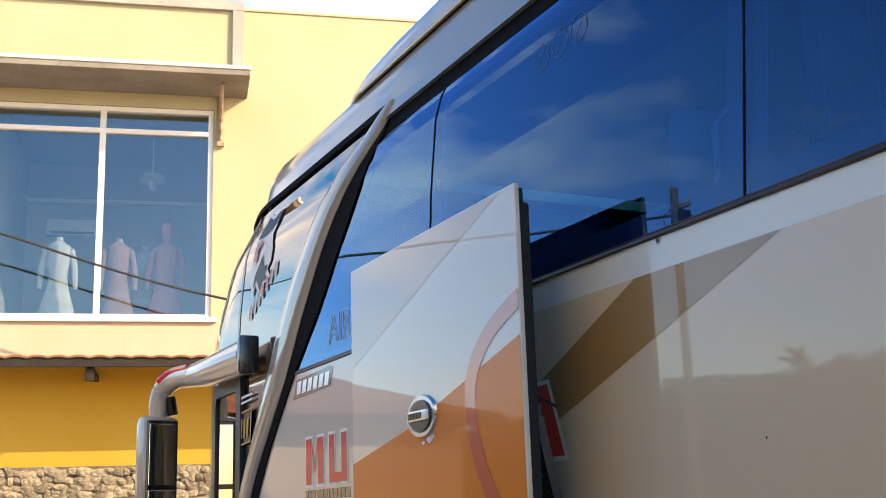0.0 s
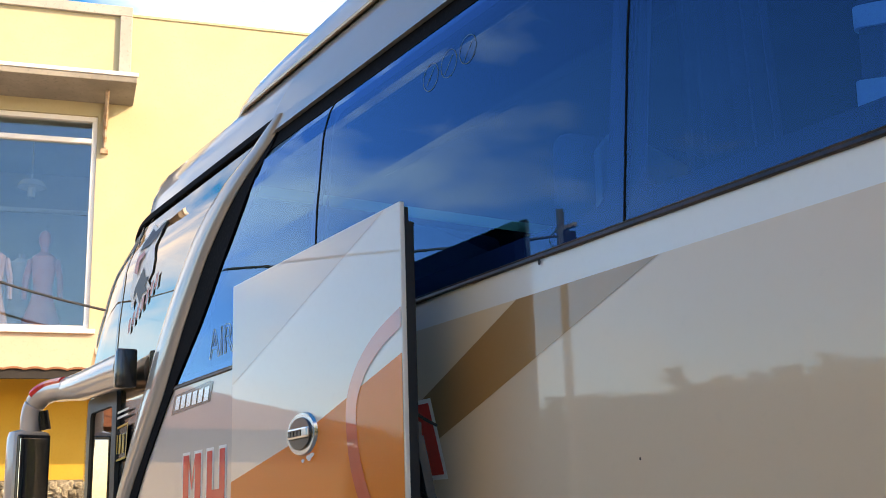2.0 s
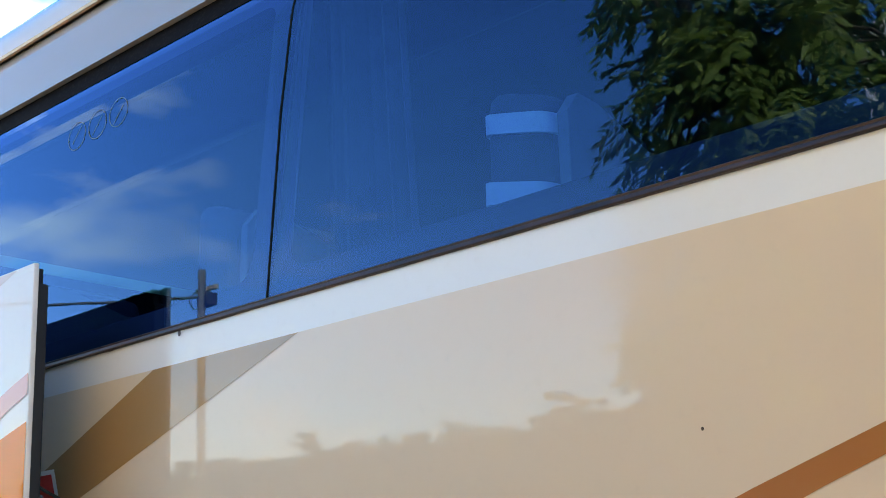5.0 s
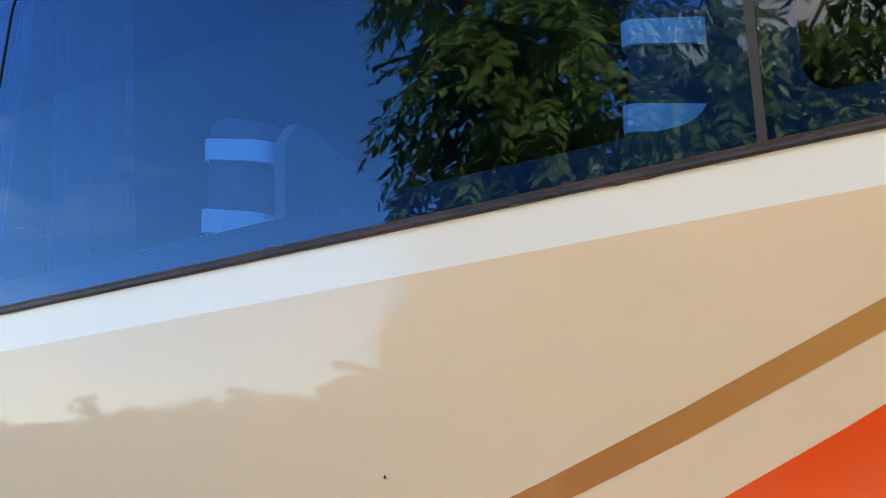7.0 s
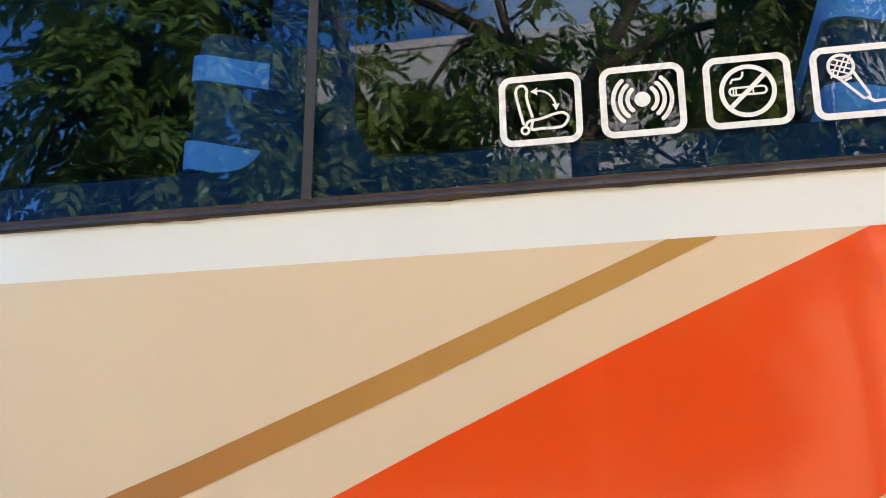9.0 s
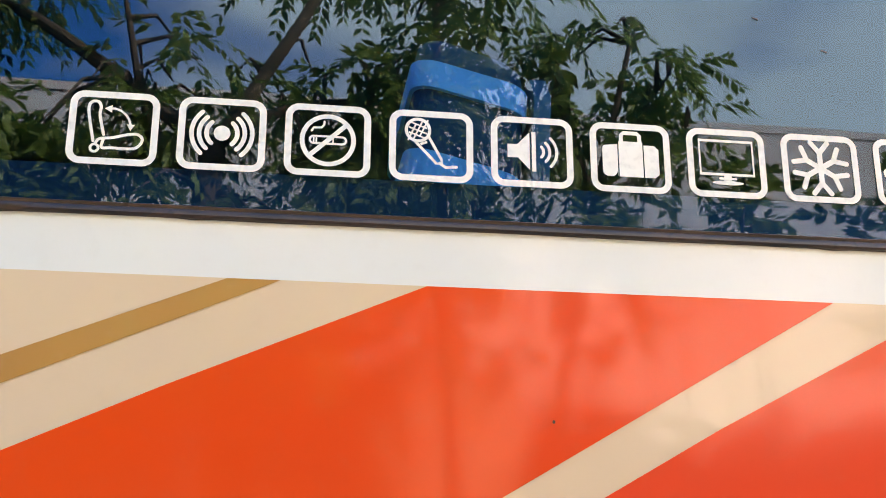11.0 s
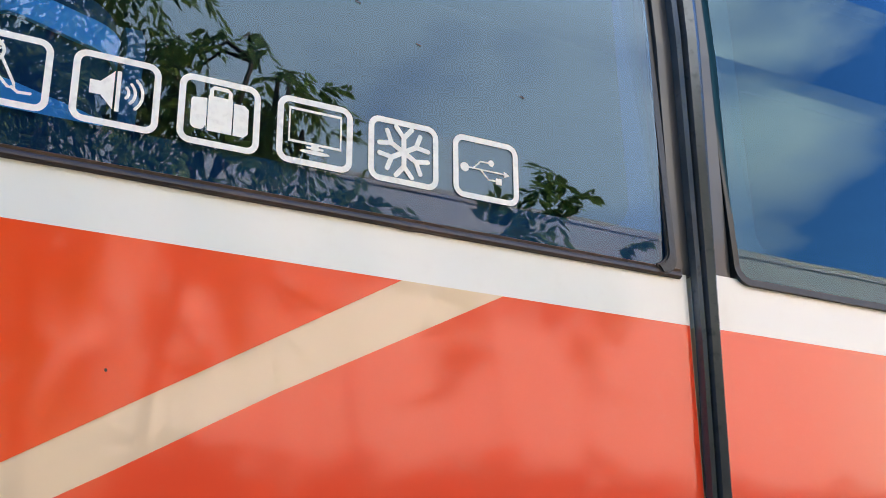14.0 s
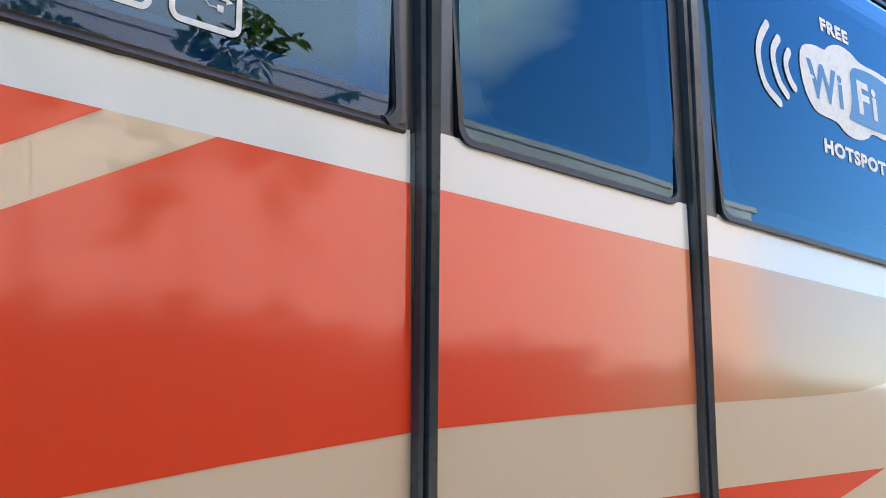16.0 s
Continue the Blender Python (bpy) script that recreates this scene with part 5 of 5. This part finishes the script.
for row in range(10):
    for k in range(60):
        w, zz = rng.uniform(.2, .36), 1.56 - row * .165
        bmesh.ops.create_cube(bm, size=1, matrix=Matrix.Translation((-3.1 + k * .23, -.10, zz)) @ pose(0, 0, 0, rng.uniform(-25, 25), rng.uniform(-20, 20), rng.uniform(-25, 25)) @ Matrix.Diagonal((w, .13, .15, 1)))
ob = sp("stones_low", bm, STONE, "", base_wall)
tagged(ob, kind="stuff")
# cable in front of the shop
m = SHOP
bm = bmesh.new()
pts = [m @ Vector(p) for p in ((-3.35, -.95, 5.45), (-2.65, -1.0, 5.27), (.14, -1.0, 4.46), (4.5, -.9, 3.9), (9.5, -.3, 3.6))]
add_tube(bm, smooth_line(pts, 8), .018, 6)
single("cable", bm, CABLE, "black cable slung before the shop front", "cable", smooth=True)

# ---------------------------------------------------------------- behind the camera: what the glass and paint mirror
def leaf_mesh(name, sprigs, size, m, seed, core=()):
    """Many pinnate sprigs of small pointed leaves in one mesh. sprigs: place, way."""
    rg = np.random.RandomState(seed)
    V, Fc = [], []
    for p, d, s in sprigs:
        d = Vector(d).normalized()
        a = d.cross(Vector((0.2, 0.1, 1))).normalized()
        b = a.cross(d)
        n = 6
        for k in range(1, n + 1):
            for sgn in (-1, 1):
                f = k / n
                root = p + d * (s * f) - Vector((0, 0, 1)) * (s * .35 * f * f)
                tilt = rg.uniform(-.5, .5)
                w = (a * sgn * .8 + d * .65 + b * tilt - Vector((0, 0, .25))).normalized()
                L = size * rg.uniform(.75, 1.25) * (1.0 - .25 * f)
                side = w.cross(b + a * rg.uniform(-.4, .4)).normalized() * L * .21
                i = len(V)
                mid = root + w * L * .42
                V += [root, mid + side - b * L * .04, root + w * L - Vector((0, 0, L * .15)), mid - side - b * L * .04]
                Fc += [(i, i + 1, i + 2), (i, i + 2, i + 3)]
    for a, b in zip(core, core[1:]):
        i = len(V)
        V += [Vector((a[0], a[1], 0)), Vector((b[0], b[1], 0)), Vector(b), Vector(a)]
        Fc += [(i, i + 1, i + 2), (i, i + 2, i + 3)]
    me = bpy.data.meshes.new(name)
    me.from_pydata([tuple(v) for v in V], [], Fc)
    me.materials.append(m)
    return me


NEAR = 0.70


def nearer(p, dx=0.16):
    """A tree's place drawn in towards the bus, feet kept on the ground."""
    return (0.1 + (p[0] - 0.1) * NEAR + dx, 1.45 + (p[1] - 1.45) * NEAR, 1.7 + (p[2] - 1.7) * NEAR if p[2] > 0.01 else 0)


def tree(name, label, trunk, limbs, blobs, seed, leaf=.085, m=LEAF, dx=.16):
    """trunk, limbs: lists of points with radii; blobs: centre, radii, count of sprigs."""
    trunk = [(nearer(p, dx), r * NEAR) for p, r in trunk]
    limbs = [[(nearer(p, dx), r * NEAR) for p, r in lim] for lim in limbs]
    blobs = [(nearer(c, dx), tuple(v * NEAR for v in r), n) for c, r, n in blobs]
    leaf *= NEAR * 1.35
    rg = random.Random(seed)
    root = thing(name, label, "tree", (trunk[0][0][0], trunk[0][0][1], 0))
    bm = bmesh.new()
    pts = smooth_line([p for p, r in trunk], 5)
    add_tube(bm, pts, list(np.interp(np.linspace(0, len(trunk) - 1, len(pts)), range(len(trunk)), [r for p, r in trunk])), 10)
    part("trunk", bm, BARK, root, "brown tapered trunk", True)
    nodes = [Vector(p) for p, r in trunk[1:]]
    for lim in limbs:
        pts = smooth_line([p for p, r in lim], 5)
        bm = add_tube(bmesh.new(), pts, list(np.interp(np.linspace(0, len(lim) - 1, len(pts)), range(len(lim)), [r for p, r in lim])), 8)
        part("limb", bm, BARK, root, "", True)
        nodes += [Vector(p) for p in pts]
    sprigs = []
    twigs = bmesh.new()
    for c, r, n in blobs:
        c = Vector(c)
        for k in range(n):
            while True:
                q = Vector([rg.uniform(-1, 1) for _ in range(3)])
                if .5 < q.length < 1 and noise.noise(q * 2.2 + c) > -.22:
                    break
            p = c + Vector((q.x * r[0], q.y * r[1], q.z * r[2]))
            d = Vector((q.x, q.y, q.z * .4 + rg.uniform(-1.3, -.1))) + Vector([rg.uniform(-.5, .5) for _ in range(3)])
            sprigs.append((p, d, rg.uniform(.16, .30) * .8))
            if k % 6 == 0:
                near = min(nodes, key=lambda v: (v - p).length)
                mid = (near + p) / 2 + Vector((0, 0, .08))
                add_tube(twigs, [near, mid, p], [.014, .009, .004], 4, False)
    part("twigs", twigs, BARK, root, "", True)
    ob = new("crown", leaf_mesh("crown", sprigs, leaf, m, seed))
    ob.parent, ob.matrix_parent_inverse = root, ROOTS[root.name].inverted()
    tagged(ob, "green pointed leaves in loose sprigs")
    return root


tree("tree", "dense green leafy tree beside the yard", [((-2.9, -5.3, 0), .13), ((-2.8, -5.2, 1.5), .11), ((-2.6, -5.1, 3.0), .09), ((-2.3, -5.0, 4.2), .06)],
     [[((-2.6, -5.1, 2.8), .06), ((-3.2, -5, 3.5), .04), ((-3.8, -4.9, 4.4), .02)], [((-2.6, -5.1, 3.0), .06), ((-2.0, -5.1, 3.8), .05), ((-2.15, -5.1, 4.8), .045), ((-2.5, -5.2, 6.0), .03)], [((-2.0, -5.1, 3.8), .04), ((-1.5, -5, 4.1), .02)]],
     [((-3.15, -5.0, 4.3), (1.3, .8, 1.0), 640), ((-3.5, -4.9, 5.4), (.9, .7, .8), 360), ((-2.3, -5.1, 3.6), (1.1, .7, .75), 380), ((-1.9, -5.0, 4.0), (.6, .5, .6), 120), ((-3.6, -4.8, 3.0), (.8, .6, .6), 170), ((-2.4, -5.2, 6.2), (.9, .7, .6), 300)], 3, .10, LEAF, .37)
tree("tree", "spreading tree with forked brown trunk", [((-.42, -5.1, 0), .11), ((-.40, -5.05, 2.0), .095), ((-.36, -5.0, 3.6), .085), ((-.32, -5.0, 4.35), .075)],
     [[((-.32, -5, 4.3), .055), ((-.9, -5, 4.75), .045), ((-1.5, -5.05, 5.15), .035), ((-2.2, -5.1, 5.4), .02)], [((-.32, -5, 4.3), .055), ((-.05, -5, 4.8), .045), ((.3, -5.05, 5.5), .035), ((.5, -5.1, 6.3), .02)], [((-.3, -5, 4.4), .04), ((.2, -5, 4.62), .03), ((.9, -5.1, 4.75), .018)], [((-.33, -5, 4.0), .04), ((-.7, -5, 4.5), .03), ((-.9, -5, 5.3), .015)]],
     [((-1.0, -5.0, 4.35), (.5, .4, .4), 90), ((-.5, -5.1, 4.75), (.55, .4, .5), 75), ((-.7, -4.9, 3.55), (.8, .5, .42), 170), ((.65, -5.1, 4.55), (.65, .5, .55), 190), ((.1, -4.9, 3.5), (.7, .4, .4), 180), ((.4, -5.2, 6.1), (1.0, .6, .5), 110), ((-1.7, -5.2, 5.6), (.7, .5, .35), 70)], 5)
tree("tree", "slim young tree with open crown", [((1.15, -5.0, 0), .06), ((1.12, -5.0, 2.0), .05), ((1.05, -5.0, 3.6), .04), ((1.0, -5.0, 5.4), .022)],
     [[((1.05, -5, 3.7), .025), ((1.5, -5, 4.4), .018), ((1.7, -5, 5.0), .01)], [((1.03, -5, 4.2), .022), ((.7, -5, 4.9), .012)]],
     [((1.05, -5.0, 4.5), (.6, .4, .75), 130), ((1.3, -5.0, 3.5), (.55, .4, .4), 60), ((1.4, -5.1, 5.4), (.6, .4, .45), 70)], 6)
tree("tree", "slender sapling with sparse drooping leaves", [((1.72, -4.9, 0), .05), ((1.70, -4.9, 2.4), .04), ((1.85, -4.9, 3.6), .032), ((2.25, -5.0, 5.2), .016)],
     [[((1.85, -4.9, 3.6), .02), ((2.2, -4.9, 4.0), .014), ((2.55, -4.9, 4.6), .008)], [((1.95, -4.9, 4.1), .018), ((1.75, -4.9, 4.7), .01)], [((2.0, -4.9, 4.3), .016), ((2.5, -5, 5.0), .008)], [((1.8, -4.9, 3.3), .016), ((2.15, -4.85, 3.45), .008)]],
     [((2.1, -4.95, 5.0), (.55, .35, .45), 60), ((2.5, -4.9, 4.7), (.3, .3, .3), 18), ((1.9, -4.9, 4.3), (.35, .3, .35), 22), ((2.1, -4.9, 3.5), (.3, .3, .2), 12)], 7, .095)


def shrub(label, x, y, top, w, n, seed):
    rg = random.Random(seed)
    x, y, top = nearer((x, y, top))
    w *= NEAR
    root = thing("shrub", label, "shrub", (x, y, 0), 0, "shrubs along the yard")
    sprigs = []
    stems = bmesh.new()
    for k in range(n):
        a = rg.uniform(-1, 1)
        h = top * rg.uniform(.85, 1) * (1 - .10 * a * a)
        p = Vector((x + a * w, y + rg.uniform(-.3, .3), h))
        if k % 6 == 0:
            add_tube(stems, [(x + a * w * .2, y, 0), (x + a * w * .6, y, h * .6), p], [.011, .008, .004], 4, False)
        for j in range(4):
            sprigs.append((p - Vector((0, 0, .055 * j)), (rg.uniform(-1, 1), rg.uniform(-1, 1), rg.uniform(.0, .9)), rg.uniform(.13, .22)))
    part("stems", stems, BARK, root, "", True)
    ob = new("foliage", leaf_mesh("foliage", sprigs, .105, LEAF, seed))
    ob.parent, ob.matrix_parent_inverse = root, ROOTS[root.name].inverted()


for k, (x, top, w, n) in enumerate(((2.3, 4.55, .55, 14), (3.1, 4.42, .5, 9), (4.26, 4.74, .64, 24))):
    shrub("tall leafy shrub in front of the grey wall", x, -4.8, top, w, n, 20 + k)

# dark hedge, as uncounted foliage
def hedge(name, x0, x1, y, top, n, seed, size=.13, deep=.5, rise=.35):
    rg = random.Random(seed)
    sprigs = []
    for k in range(n):
        x = rg.uniform(x0, x1)
        t = top + rise * noise.noise((x * .9, seed, 0)) + rise * .5 * noise.noise((x * 3.1, seed, 2))
        z = t * (1 - rg.random() ** 2 * .95)
        sprigs.append((Vector((x, y + rg.uniform(-deep, deep), z)), (rg.uniform(-1, 1), rg.uniform(-.3, 1), rg.uniform(-.3, .6)), rg.uniform(.2, .4)))
    core = []
    for k in range(int((x1 - x0) / (size * 1.2)) + 1):
        x = x0 + k * size * 1.2
        core.append((x, y - deep * .2 + rg.uniform(-.05, .05), top + rise * noise.noise((x * .9, seed, 0)) + rise * .5 * noise.noise((x * 3.1, seed, 2)) - size * rg.uniform(.4, 1.4)))
    ob = new(name, leaf_mesh(name, sprigs, size, LEAFDARK, seed, core))
    return tagged(ob, "dark green hedge along the yard", "hedge", "", "stuff")


def creeper():
    rg = random.Random(31)
    sprigs = [(Vector((rg.uniform(-5.2, 1.2), -7.3 + rg.uniform(-.3, .3), 2.2 + 2.3 * rg.random() ** .8)), (rg.uniform(-1, 1), rg.uniform(-.3, 1), rg.uniform(-.3, .5)), rg.uniform(.2, .35)) for k in range(2400)]
    return tagged(new("creeper", leaf_mesh("creeper", sprigs, .12, LEAFDARK, 31)), "dark creeper along the top of the yard wall", "creeper", "", "stuff")


creeper()
# Wall added out of view: evens the paint's reflections, its pale tan bounces warm light.
TANWALL = surface("wall_tan", (0.40, 0.325, 0.24), (0.50, 0.41, 0.31), 0.95, 15, 1.2)
single("yard_wall", boxed((-5.2, -7.7, 0), (2.2, -7.5, 3.6), .01), TANWALL, "plain tan wall added behind the trees to bounce light", "wall", "structure")
hedge("hedge_near", 1.6, 5.6, -4.4, 2.36, 1500, 34, .08, .2, .3)
hedge("hedge_far", 2.0, 30, -8.2, 3.25, 4200, 32, .18, .4, .42)
hedge("treeline", -110, -7, -30, 6.3, 9500, 33, .6, 2.0, 1.5)
# grey wall behind the shrubs
house = thing("grey_house", "plain mauve grey house wall behind the trees", "house", (6.5, -14, 0))
part("wall", boxed((-4.5, -19, 0), (24, -12.5, 8.1)), MAUVE, house)
part("roof", boxed((-4.7, -19.2, 8.1), (24.2, -12.47, 8.22)), MAUVE, house)
# far house with a brown roof
far = thing("far_house", "distant house with a brown tiled roof", "house", (-31, -10, 0))
part("wall", boxed((-36, -13, 0), (-28, -5, 4.2)), PEACH, far)
bm = bmesh.new()
for q in ((-37, -14, 4.2), (-27, -14, 4.2), (-27, -4, 4.2), (-37, -4, 4.2), (-34, -9, 5.6), (-30, -9, 5.6)):
    bm.verts.new(q)
bm.verts.ensure_lookup_table()
v = bm.verts
for f in ((0, 1, 5, 4), (1, 2, 5), (2, 3, 4, 5), (3, 0, 4), (0, 3, 2, 1)):
    bm.faces.new([v[i] for i in f])
part("roof", bm, TILE, far)
# utility pole and its cables
pole = thing("utility_pole", "concrete utility pole carrying black cables", "pole", (-17.4, -12.0, 0))
part("post", add_tube(bmesh.new(), [(-17.4, -12, 0), (-17.4, -12, 7.7)], [.085, .075], 12), CONCRETE, pole, "", True)
part("cross_arm", boxed((-17.7, -12.2, 7.30), (-17.1, -12.1, 7.38)), IRON, pole)
part("fitting", boxed((-17.55, -12.3, 7.0), (-17.25, -12.0, 7.25), .03), CABLE, pole)
for a, b, sag, r in (((-17.4, -12, 7.16), (-25.2, -2.6, 6.9), .12, .028),):
    a, b = Vector(a), Vector(b)
    pts = [a.lerp(b, k / 12) - Vector((0, 0, sag * 4 * (k / 12) * (1 - k / 12))) for k in range(13)]
    single("cable", add_tube(bmesh.new(), pts, r, 5), CABLE, "black cable strung from the utility pole", "cable", "", "", True)
part("wire_coil", add_tube(bmesh.new(), smooth_line([(-17.4, -12.08, 7.4), (-17.75, -12.0, 7.2), (-17.6, -12.0, 6.95), (-17.3, -12.0, 7.0), (-17.2, -12.05, 7.2), (-17.4, -12.08, 7.3)], 5), .014, 5), CABLE, pole, "tangled black wires at the pole head", True)
